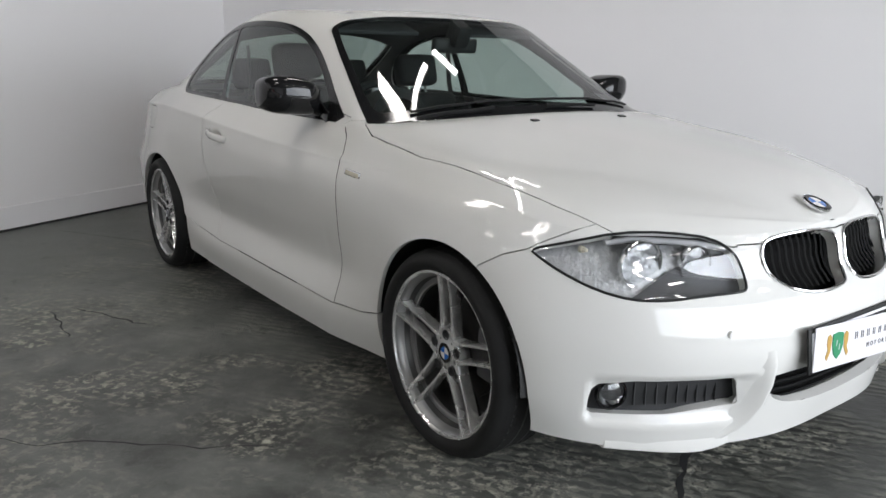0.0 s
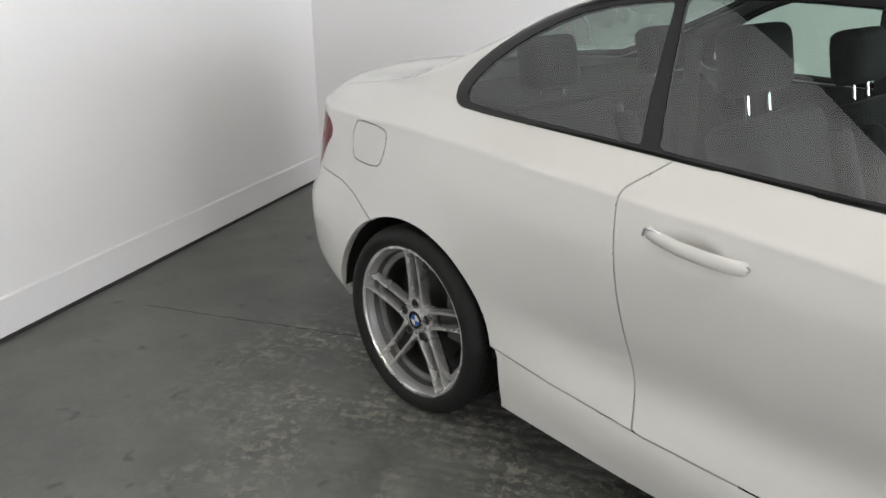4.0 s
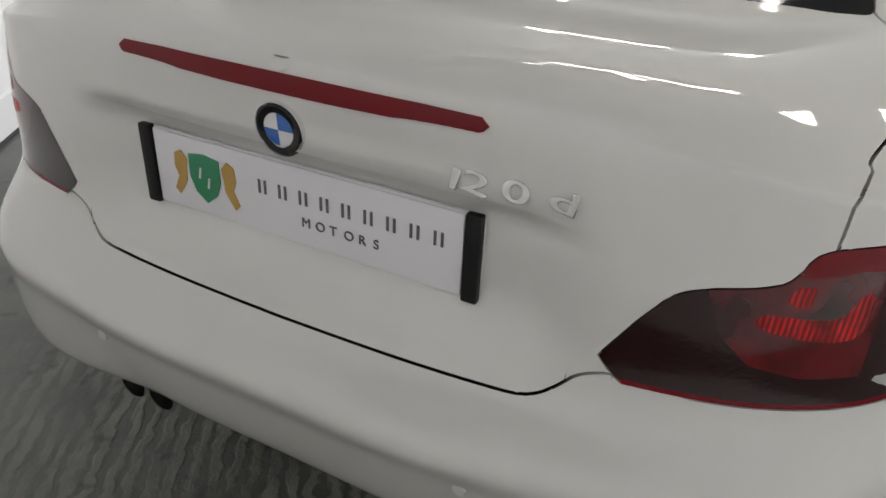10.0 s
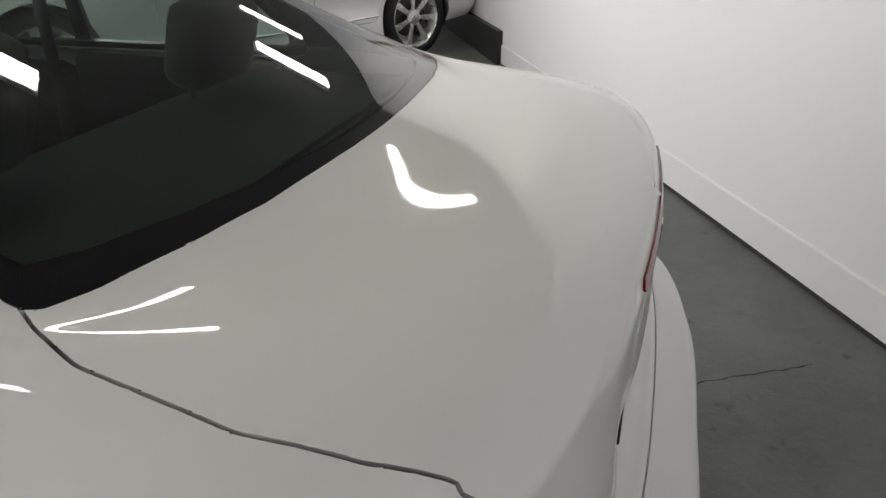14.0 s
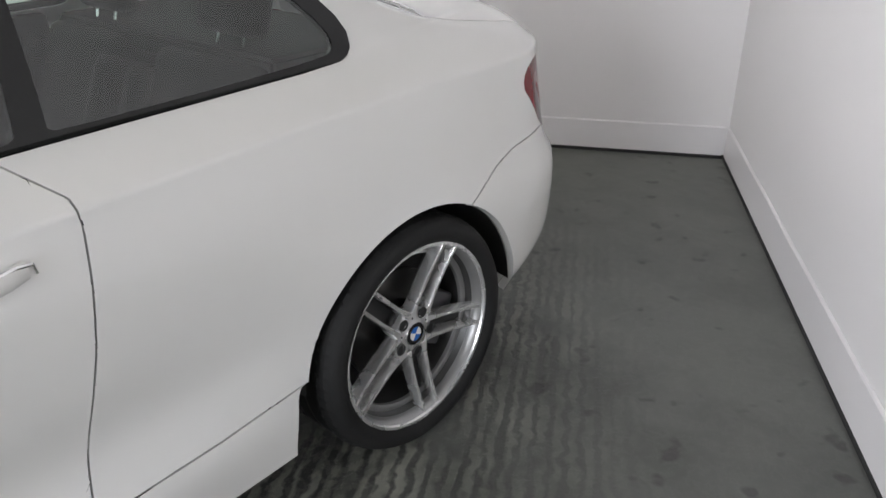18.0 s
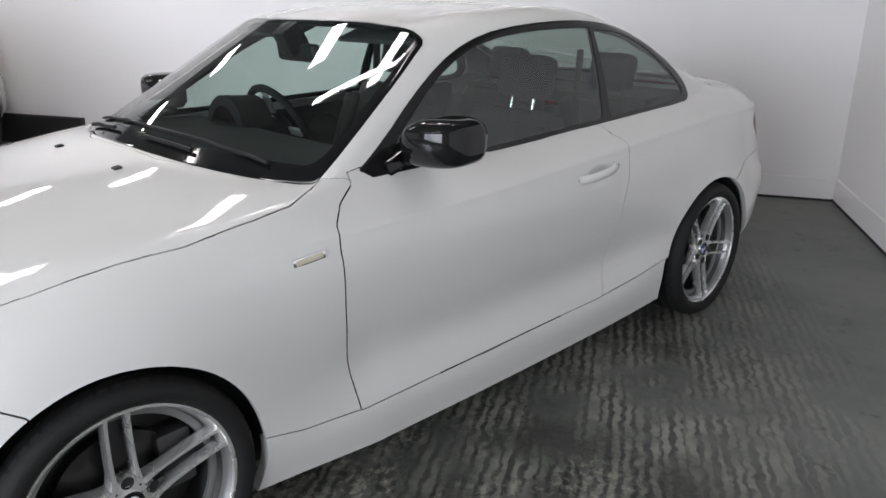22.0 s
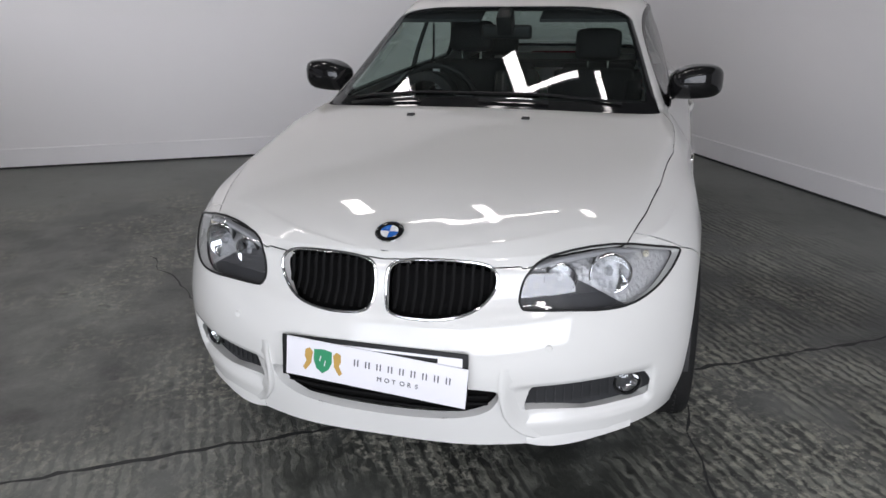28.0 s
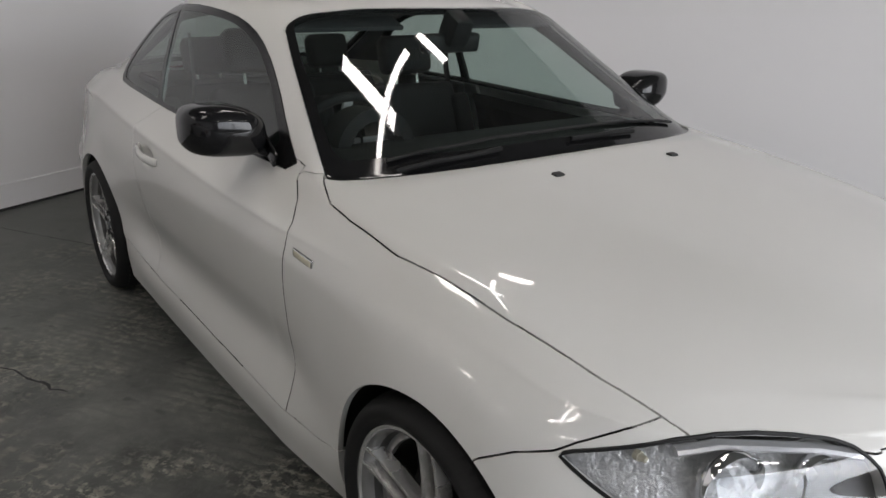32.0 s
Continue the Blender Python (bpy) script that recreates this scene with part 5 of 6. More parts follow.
    part("corner_lip", smooth(flap, 0.8), PAINT, front_bumper)
    # parking sensors
    for y, z, front in ((0.46, 0.495, True), (0.30, 0.53, False)):
        x = on_skin(y, z, front)
        part("parking_sensor", lathe([(0.0, 0.003), (0.0085, 0.003), (0.0095, 0.0), (0.010, -0.004)], 20, "X", (x, s * y, z)) if front else lathe([(0.0, -0.003), (0.0085, -0.003), (0.0095, 0.0), (0.010, 0.004)], 20, "X", (x, s * y, z)), PAINT, front_bumper if front else rear_bumper)
    # side indicator
    ind = part("side_indicator", box((0.095, 0.008, 0.022), (0, 0, 0), 0.0035), CHROME, coupe, "small chrome-edged side indicator")
    ind.matrix_basis = pose(-0.497, s * 0.8375, 0.781, 0, 6, s * -3)
    part("indicator_lens", box((0.078, 0.006, 0.015), (0, s * 0.003, 0), 0.002), SIDE_LENS, ind)
    # door handle
    handle = part("door_handle", tube([(-1.612, s * 0.852, 0.803), (-1.635, s * 0.866, 0.806), (-1.69, s * 0.877, 0.811), (-1.75, s * 0.877, 0.816), (-1.805, s * 0.868, 0.822), (-1.835, s * 0.854, 0.825)], 0.0165, 10, flat=0.62, up=(0, 1, 0)), PAINT, door, "body-coloured door handle")
    part("handle_cap", tube([(-1.795, s * 0.872, 0.835), (-1.82, s * 0.868, 0.838), (-1.846, s * 0.858, 0.832), (-1.85, s * 0.856, 0.815)], 0.0035, 6), CHROME, handle)
    part("handle_line", tube([(-1.606, s * 0.856, 0.795), (-1.603, s * 0.857, 0.806), (-1.615, s * 0.858, 0.816), (-1.64, s * 0.861, 0.818)], 0.003, 6), CHROME, handle)
    # door mirror
    bm = bmesh.new()
    bmesh.ops.create_uvsphere(bm, u_segments=32, v_segments=20, radius=1)
    for v in bm.verts:
        x, y, z = v.co
        n = (abs(x) ** 4.2 + abs(y) ** 4.2 + abs(z) ** 4.2) ** (1 / 4.2)
        x, y, z = x / n, y / n, z / n
        out = y * s
        high = (0.076 * (1 - 0.36 * max(0, -out) ** 1.6) if z > 0 else 0.064) * (1 - 0.10 * max(0, out) ** 2)
        # the cap overhangs a lower half that tucks under
        fore = max(x, -0.62) * 0.096 * (1 - 0.30 * max(0, -z - 0.10)) * (1 - 0.20 * abs(out) ** 3)
        v.co = (fore - 0.020 * max(0, out) ** 2, y * 0.110, z * high + 0.006 * out)
    mirror = part("door_mirror", smooth(bm), BLACK_GLOSS, door, "gloss black door mirror")
    mirror.matrix_basis = pose(-0.95, s * 0.847, 1.014, 0, 0, s * 6)
    part("mirror_glass", box((0.004, 0.165, 0.088), (-0.0565, 0, 0), 0.0015), CHROME, mirror)
    part("mirror_arm", tube([(0.03, s * -0.135, -0.062), (0.025, s * -0.105, -0.058), (0.012, s * -0.07, -0.04), (0.0, s * -0.03, -0.02)], 0.022, 10, flat=0.7), BLACK_GLOSS, mirror)
    part("mirror_base", box((0.12, 0.012, 0.05), (0.05, s * -0.112, -0.052), 0.008, turn=(0, 24, 0)), BLACK_GLOSS, mirror)
    # washer jet and wiper
    jet = part("washer_jet", box((0.022, 0.03, 0.010), (-0.292, s * 0.224, 0.9435), 0.004, turn=(0, 12, 0)), BLACK_PLASTIC, bonnet)

intake = part("lower_intake", P("lower_intake", middle_intake_f, 0, gap=-0.01, fold=0, lift=-0.045), VOID, coupe, "lower intake mesh, painted black as its inner shade")
for k in range(4):
    z = 0.285 + 0.025 * k
    part("intake_bar", tube([(on_skin(y, z) - 0.030, math.copysign(y, q), z) for q, y in [(-1, .30), (-1, .2), (-1, .1), (1, 0.0), (1, .1), (1, .2), (1, .30)]], 0.004, 6), SLAT, intake)


def on_top(x, y, up):
    v = body_skin.v
    d = (v[:, 0] - x) ** 2 + (v[:, 1] - abs(y)) ** 2 + np.where(v[:, 2] > 0.85, 0, 9)
    return (x, y, float(v[int(np.argmin(d)), 2]) + up)


for y0, y2 in ((-0.56, 0.06), (0.0, 0.56)):
    line = [on_top(-0.515 - 0.17 * y * y, y, 0.008) for y in np.linspace(y0, y2, 7)]
    wiper = part("wiper", tube(line, 0.007, 8, flat=0.7), BLACK_TRIM, coupe, "black wiper blade")
    line = [on_top(-0.475 - 0.16 * y * y, y, 0.012) for y in np.linspace(y0, (y0 + y2) / 2, 4)]
    part("wiper_arm", tube(line, 0.007, 6), BLACK_TRIM, wiper)

roundel(bonnet, look((0.612, 0, 0.7625), (1.0, 0, 1.62)) @ pose(0, 0, 0, 180, 0, 0), 0.041)
roundel(boot_lid, pose(on_skin(0, 0.897, False) - 0.003, 0, 0.897, 0, -96, 0), 0.035)


def lettering(text, size, depth):
    """One character of the built-in font as a mesh."""
    curve = bpy.data.curves.new("figure", "FONT")
    curve.body, curve.size, curve.extrude, curve.bevel_depth = text, size, depth, depth * 0.4
    holder = bpy.data.objects.new("figure", curve)
    scene.collection.objects.link(holder)
    bpy.context.view_layer.update()
    mesh = bpy.data.meshes.new_from_object(holder.evaluated_get(bpy.context.evaluated_depsgraph_get()))
    bpy.data.objects.remove(holder)
    return mesh


# number plate carriers with a dealer's crest and plain bars for its words
def dealer_plate(name, m, width, height, frame_mat, bars_label, hang=None):
    plate = part(name, box((width, 0.006, height), (0, 0, 0), 0.004), frame_mat, coupe, bars_label)
    plate.matrix_basis = m
    sign = part("sign", box((0.52 if hang else width - 0.046, 0.004, height - 0.004), (0, 0, 0), 0.0015), SIGN_WHITE, plate)
    sign.matrix_basis = hang or Matrix.Translation((0, -0.0055, 0))
    shield = [(-0.026, 0.032), (0, 0.036), (0.026, 0.032), (0.027, 0.0), (0.018, -0.022), (0.0, -0.036), (-0.018, -0.022), (-0.027, 0.0)]
    part("shield", slab(shield, 0.0015, lambda u, v, w: (u - 0.150, -0.0025 - w, v)), GREEN, sign)
    for q in (-1, 1):
        beast = [(0.030, 0.022), (0.040, 0.034), (0.052, 0.028), (0.054, 0.008), (0.048, -0.006), (0.058, -0.026), (0.050, -0.034), (0.040, -0.020), (0.034, -0.010), (0.033, 0.006)]
        part("supporter", slab([(q * a - 0.150, b) for a, b in beast][:: q], 0.0012, lambda u, v, w: (u, -0.0024 - w, v)), GOLD, sign)
    for count, first, pitch, gap_, thick, tall, up in ((9, -0.052, 0.0325, 0.0095, 0.0035, 0.019, 0.014),):
        for k in range(count):
            for q in (-0.5, 0.5):
                part("bar", box((thick, 0.0012, tall), (first + pitch * k + q * gap_, -0.0026, up)), INK, sign)
    for k, text in enumerate("MOTORS"):
        letter = part("letter", lettering(text, 0.0185, 0.0005), INK, sign)
        letter.matrix_basis = Matrix(((1, 0, 0, 0.009 + 0.0218 * k), (0, 0, -1, -0.0026), (0, 1, 0, -0.026), (0, 0, 0, 1)))
    part("shield_mark", box((0.003, 0.0010, 0.016), (-0.157, -0.0045, 0.008), turn=(0, 12, 0)), WHITE_ENAMEL, sign)
    part("shield_mark", box((0.003, 0.0010, 0.016), (-0.143, -0.0045, -0.004), turn=(0, 12, 0)), WHITE_ENAMEL, sign)
    return plate


dealer_plate("front_plate", pose(0.776, -0.004, 0.436, -7, 0, 90), 0.535, 0.118, BLACK_TRIM, "black plate carrier with a loosely hung dealer sign", Matrix.Translation((0.008, -0.007, -0.016)) @ pose(0, 0, 0, 3, 4.2, 0))
part("carrier_panel", box((0.505, 0.004, 0.094), (0, -0.0028, 0), 0.002), SIGN_WHITE, bpy.data.objects["front_plate"], "pale plate behind the loose sign")
part("carrier_clip", box((0.33, 0.002, 0.012), (0.02, -0.0046, 0.034), 0.0005), BLACK_TRIM, bpy.data.objects["front_plate"])
rear_plate = dealer_plate("rear_plate", pose(-3.462, 0, 0.786, 0, 0, -90), 0.525, 0.113, SIGN_WHITE, "white dealer sign between two black end clips")
for q in (-1, 1):
    part("end_clip", box((0.021, 0.012, 0.117), (q * 0.252, -0.006, 0), 0.003), BLACK_TRIM, rear_plate)

# model figures on the boot
for text, y in (("1", -0.2135), ("2", -0.2380), ("0", -0.2830), ("d", -0.3350)):
    figure = part("model_figure", lettering(text, 0.027, 0.0015), CHROME, boot_lid, "chrome model figure " + text)
    yaw = (on_skin(y - 0.06, 0.89, False) - on_skin(y + 0.02, 0.89, False)) / 0.08
    figure.matrix_basis = Matrix(((2.45 * yaw, 0.03, -1, on_skin(y, 0.89, False) - 0.003), (-2.45, -0.35, -yaw, y), (0, 1.2, 0, 0.880), (0, 0, 0, 1)))

# underside, rear diffuser and exhaust
part("diffuser", box((0.26, 0.96, 0.10), (-3.27, 0, 0.31), 0.04), BLACK_PLASTIC, coupe, "black rear diffuser under the bumper")
part("underbody", box((2.02, 1.42, 0.10), (-1.33, 0, 0.235), 0.02), BLACK_PLASTIC, coupe)
part("front_undertray", box((0.62, 1.0, 0.05), (0.30, 0, 0.235), 0.02), BLACK_PLASTIC, coupe)
part("engine_bay", box((0.62, 0.90, 0.36), (0.22, 0, 0.46), 0.03), BLACK_PLASTIC, coupe)
part("boot_floor", box((0.75, 0.95, 0.30), (-3.02, 0, 0.46), 0.03), BLACK_PLASTIC, coupe)
for y in (0.36, 0.43):
    part("exhaust_pipe", lathe([(0.026, -3.30), (0.030, -3.46), (0.032, -3.47), (0.029, -3.47), (0.027, -3.40)], 24, "X", (0.03, y, 0.285)), CHROME, coupe)

# cabin
part("cabin_floor", box((2.1, 1.36, 0.05), (-1.75, 0, 0.32), 0.02), LEATHER, coupe)
dash_line = [(-0.60, 0.925), (-0.85, 0.935), (-1.02, 0.925), (-1.09, 0.88), (-1.10, 0.78), (-1.04, 0.66), (-0.98, 0.40), (-0.60, 0.40)]
part("dashboard", slab(dash_line, 1.36, lambda u, v, w: (u, w - 0.68, v), 0.02), LEATHER, coupe, "black dashboard")
part("instrument_hood", lathe([(0.13, -0.06), (0.14, 0.08), (0.10, 0.085)], 24, "X", (-1.03, -0.36, 0.90), start=0.2, turn=math.pi - 0.4), LEATHER, coupe)
wheel_s = part("steering_wheel", tube([(0.185 * math.cos(a), 0.185 * math.sin(a), 0) for a in np.linspace(0, 2 * math.pi, 40, endpoint=False)], 0.016, 10, True), LEATHER, coupe, "black leather steering wheel")
wheel_s.matrix_basis = pose(-1.20, -0.36, 0.885, 0, 66, 180)
part("airbag", lathe([(0.0, 0.03), (0.05, 0.028), (0.075, 0.01), (0.08, -0.02)], 28, "Z"), LEATHER, wheel_s)
for a in (0, 180, 270):
    bar = part("spoke", box((0.12, 0.035, 0.014), (0.115, 0, 0), 0.005), HEAD_SILVER, wheel_s)
    bar.matrix_basis = pose(0, 0, 0, 0, 0, a)
part("tunnel", box((1.25, 0.22, 0.26), (-1.60, 0, 0.47), 0.05), LEATHER, coupe)


def seat(x, y, wide, top, rake, head):
    """A leather seat with cushion, backrest with side bolsters, and a headrest on two bright posts."""
    base = part("seat", box((0.52, wide, 0.16), (x + 0.24, y, 0.58), 0.05, 3, (0, -8, 0)), LEATHER, coupe, "black leather seat")
    back_ = merge(box((0.14, wide - 0.10, top - 0.60), (0, 0, (top - 0.60) / 2), 0.05, 3), box((0.17, 0.09, (top - 0.62) * 0.8), (0.025, wide / 2 - 0.05, (top - 0.6) * 0.45), 0.04, 3), box((0.17, 0.09, (top - 0.62) * 0.8), (0.025, -wide / 2 + 0.05, (top - 0.6) * 0.45), 0.04, 3))
    backrest = part("backrest", back_, LEATHER, base)
    backrest.matrix_basis = pose(x + 0.02, y, 0.60, 0, -rake, 0)
    rest = part("headrest", box((0.10, head, 0.17), (0, 0, 0), 0.042, 3), LEATHER, base)
    rest.matrix_basis = pose(x - 0.05 - (top - 0.62) * math.sin(radians(rake)) * 0.85, y, top + 0.105, 0, -rake * 0.6, 0)
    for q in (-1, 1):
        part("post", tube([(0, q * 0.055, -0.14), (0, q * 0.055, -0.06)], 0.006, 8), CHROME, rest)
    return base


for x, y, top in ((-1.72, -0.36, 1.045), (-1.75, 0.36, 1.0)):
    seat(x, y, 0.52, top, 20, 0.25)
for y in (-0.32, 0.32):
    seat(-2.42, y, 0.56, 0.975, 24, 0.22)
shelf_line = [(-2.52, 0.975), (-2.95, 0.985), (-2.95, 0.95), (-2.52, 0.92)]
part("parcel_shelf", slab(shelf_line, 1.10, lambda u, v, w: (u, w - 0.55, v), 0.01), LEATHER, coupe)
for s in (1, -1):
    part("rear_side_trim", box((0.62, 0.05, 0.42), (-2.23, s * 0.70, 0.75), 0.02), LEATHER, coupe)
    belt = [(-1.93, s * 0.60, 1.22), (-1.92, s * 0.60, 1.05), (-1.90, s * 0.63, 0.85), (-1.86, s * 0.66, 0.55)]
    part("seat_belt", tube(belt, 0.022, 6, flat=0.12, up=(0, 1, 0)), BLACK_TRIM, coupe)
inner = part("interior_mirror", box((0.035, 0.235, 0.065), (-1.065, 0, 1.215), 0.018, 3, (0, 10, 0)), BLACK_TRIM, coupe, "black interior mirror")
part("mirror_foot", box((0.09, 0.075, 0.10), (-1.035, 0, 1.262), 0.02, 2, (0, 30, 0)), BLACK_TRIM, inner)
for q in (-0.34, 0.34):
    part("sun_visor", box((0.14, 0.40, 0.016), (-1.20, q, 1.285), 0.006, 2, (0, 20, 0)), LINING, coupe)


# ---- skirting, plinth and floor marks ----
def run_along(name, start, end, inward, depth, low, high, mat, parent=None, lean=0.0):
    """A straight board along a wall, with its top edge bevelled."""
    d = (end - start).normalized()
    length = (end - start).length
    line = [(0, low), (depth, low), (depth - lean, high - 0.006), (depth - lean - 0.006, high), (0, high)]
    return part(name, slab(line, length, lambda u, v, w: tuple(start + inward * (u - 0.002) + d * w + Vector((0, 0, v)))), mat, parent)


SKIRT_END = 6.68
tagged(run_along("baseboard_1", CORNER + 0.02 * ALONG_A, CORNER + SKIRT_END * ALONG_A, IN_A, 0.012, 0.017, 0.172, SKIRT), "white painted skirting board", "skirting", kind="structure")
tagged(run_along("baseboard_2", CORNER + 0.02 * ALONG_B, B_END, IN_B, 0.012, 0.017, 0.172, SKIRT), "white painted skirting board", "skirting", kind="structure")
# dark strips standing in for the shadow line under the skirting
tagged(run_along("trim_1", CORNER, CORNER + SKIRT_END * ALONG_A, IN_A, 0.0155, 0.0, 0.0175, SHADE_AND_CRACK), "dark strip drawn as the shadow under the skirting board", "trim", kind="structure")
tagged(run_along("trim_2", CORNER, B_END, IN_B, 0.0155, 0.0, 0.0175, SHADE_AND_CRACK), "dark strip drawn as the shadow under the skirting board", "trim", kind="structure")
tagged(run_along("baseboard_3", CORNER + SKIRT_END * ALONG_A, A_END, IN_A, 0.05, 0.0, 0.285, PLINTH), "black painted plinth along the wall", "skirting", kind="structure")


def floor_mark(name, points, width, label, mat=SHADE_AND_CRACK):
    """An uneven dark line lying on the floor."""
    bm = bmesh.new()
    pts = [Vector((x, y, 0)) for x, y in points]
    left, right = [], []
    for i, p in enumerate(pts):
        d = (pts[min(i + 1, len(pts) - 1)] - pts[max(i - 1, 0)]).normalized()
        side = Vector((-d.y, d.x, 0))
        w = width * (0.35 + 0.9 * random.random()) * (0.3 if i in (0, len(pts) - 1) else 1)
        left.append(bm.verts.new(p + side * w + Vector((0, 0, 0.0008))))
        right.append(bm.verts.new(p - side * w + Vector((0, 0, 0.0008))))
    for i in range(len(pts) - 1):
        bm.faces.new((right[i], right[i + 1], left[i + 1], left[i]))
    return tagged(part(name, bm, mat), label, "floor mark", kind="structure")


def wander(a, b, steps, amount):
    a, b = Vector((*a, 0)), Vector((*b, 0))
    side = Vector((-(b - a).y, (b - a).x, 0)).normalized()
    return [tuple((a.lerp(b, k / steps) + side * amount * (noise.noise(Vector((k * 0.37, a.x, b.y))) + 0.4 * noise.noise(Vector((k * 1.9, a.y, 2.0))))).xy) for k in range(steps + 1)]


floor_mark("trim_3", wander((2.05, -2.85), (-1.05, 2.18), 150, 0.03), 0.0105, "dark uneven joint in the concrete floor")
floor_mark("trim_9", wander((-4.05, -1.20), (-2.2, -0.11), 130, 0.012), 0.0035, "dark uneven joint in the concrete floor")
floor_mark("trim_4", wander((-2.12, -1.46), (-1.68, -1.24), 14, 0.03), 0.006, "dark scrape on the floor paint")
floor_mark("trim_5", wander((-2.11, -1.55), (-1.70, -1.55), 12, 0.03), 0.004, "dark scrape on the floor paint")
floor_mark("trim_6", wander((1.45, 1.1), (-0.2, 0.82), 30, 0.05), 0.005, "fine crack in the concrete floor")
floor_mark("trim_7", wander((0.5, 1.25), (0.95, 1.9), 16, 0.04), 0.004, "fine crack in the concrete floor")
floor_mark("trim_8", wander((-0.9, -2.0), (-0.3, -1.2), 16, 0.05), 0.004, "fine crack in the concrete floor")

# ---- framed notice on the wall ----
notice = new("framed_notice")
q = CORNER + 8.62 * ALONG_A + 0.003 * IN_A
notice.matrix_basis = pose(q.x, q.y, 1.50, 0, 0, math.degrees(math.atan2(ALONG_A.y, ALONG_A.x)) + 180)
part("frame", merge(box((0.60, 0.03, 0.035), (0, -0.016, 0.0175), 0.006), box((0.60, 0.03, 0.035), (0, -0.016, 0.7825), 0.006), box((0.035, 0.03, 0.73), (-0.2825, -0.016, 0.40), 0.006), box((0.035, 0.03, 0.73), (0.2825, -0.016, 0.40), 0.006)), SKIRT, notice)
part("sheet", box((0.53, 0.006, 0.73), (0, -0.008, 0.40)), NOTICE_GREY, notice)
part("emblem", slab([(0.13 * math.cos(a), 0.16 * math.sin(a)) for a in np.linspace(0, 2 * math.pi, 20, endpoint=False)], 0.002, lambda u, v, w: (u, -0.0115 - w, v + 0.22)), GOLD, notice)
tagged(notice, "grey-green notice with gold emblem in white wall frame", "notice")

# ---- the white saloon next to the coupe ----
LONG = 2.909 / 2.66


def stretched(rows_, dx, dy, dz):
    return [(x * LONG + dx * max(0, min(1, (-x - 1.2) / 1.0)), y * dy, z * dz) for x, y, z in rows_]


saloon_rows = [stretched(r, -0.05, 1.065, 1.045) for r in (BOTTOM, SILL, LOW, MID, STEP, WIDE, SHOULDER, BELT, EDGE, RAIL, INNER, CENTRE)]
saloon_skin = Skin(skin(saloon_rows, 0.03))
take, S = saloon_skin.take, saloon_skin.panel
take(circle(0.01, 0.33, 0.365, flank))
take(circle(-2.93, 0.33, 0.365, flank))
s_green = lambda p: (p[:, 2] > 0.93) & (p[:, 1] > 0.45) & (p[:, 0] < -0.5) & (p[:, 0] > -3.1)
s_glass_1 = take(outline([(-.92, 1.005), (-1.15, 1.15), (-1.35, 1.27), (-1.60, 1.345), (-1.86, 1.360), (-1.86, 1.01), (-1.4, 1.0)], "xz", s_green, 1))
s_glass_2 = take(outline([(-1.94, 1.015), (-1.93, 1.358), (-2.25, 1.345), (-2.48, 1.29), (-2.52, 1.03), (-2.2, 1.02)], "xz", s_green, 1))
s_glass_3 = take(outline([(-2.57, 1.035), (-2.54, 1.26), (-2.66, 1.20), (-2.78, 1.10), (-2.80, 1.045)], "xz", s_green, 1))
s_trim = take(outline([(-.80, .985), (-1.10, 1.16), (-1.32, 1.29), (-1.60, 1.372), (-1.95, 1.385), (-2.28, 1.366), (-2.52, 1.30), (-2.72, 1.19), (-2.86, 1.06), (-2.82, 1.028), (-2.2, 1.008), (-1.2, .985)], "xz", s_green, 1))
s_wind = take(outline([(-.55, -.3), (-.55, 0), (-.57, .3), (-.68, .66), (-.74, .69), (-1.23, .58), (-1.20, .40), (-1.14, 0), (-1.14, -.3)], "xy", lambda p: (p[:, 2] > 0.94) & (p[:, 0] < -0.3) & (p[:, 0] > -1.7), 1))
s_amber = take(outline([(.48, .705), (.30, .745), (.17, .752), (.15, .66), (.30, .655)], "fz", nose, 1))
s_head = take(outline([(.50, .705), (.20, .765), (-.10, .755), (-.27, .70), (-.27, .625), (.0, .605), (.20, .625), (.40, .672)], "fz", nose, 1))
s_grille = take(outline([(-.4, .72), (.22, .72), (.27, .68), (.22, .58), (-.4, .57)], "yz", nose, 1))
s_lower = take(outline([(-.5, .36), (.50, .36), (.52, .30), (.40, .26), (-.5, .25)], "yz", lambda p: nose(p) & (p[:, 2] < 0.5), 1))
s_tail = take(outline([(-2.62, .86), (-2.80, .91), (-3.05, .90), (-3.25, .76), (-3.0, .74), (-2.7, .74)], "bz", lambda p: (p[:, 0] < -3.2) & (p[:, 2] > 0.65), 1))
s_door_1 = take(outline([(-.82, 1.0), (-.74, .94), (-.70, .80), (-.72, .55), (-.76, .33), (-1.95, .33), (-1.93, .6), (-1.90, 1.05)], "xz", lambda p: wing_side(p) & (p[:, 2] < 1.05), 0))
s_door_2 = take(outline([(-1.90, 1.05), (-1.93, .6), (-1.95, .33), (-2.50, .34), (-2.60, .55), (-2.78, .72), (-2.80, 1.05)], "xz", lambda p: wing_side(p) & (p[:, 2] < 1.05), 0))
s_bonnet = take(outline([(.73, -.3), (.73, 0), (.69, .30), (.58, .54), (.48, .68), (.20, .745), (-.30, .80), (-.62, .79), (-.70, .73), (-.5, .4), (-.45, 0), (-.45, -.3)], "xy", lambda p: (p[:, 2] > 0.72) & (p[:, 0] > -1.0), 0))
saloon = tagged(new("saloon"), "white four-door saloon with a red price card behind its windscreen", "car")
saloon.matrix_basis = pose(1.005, -3.285, 0, 0, 0, 59.3) @ Matrix.Scale(1.045, 4)
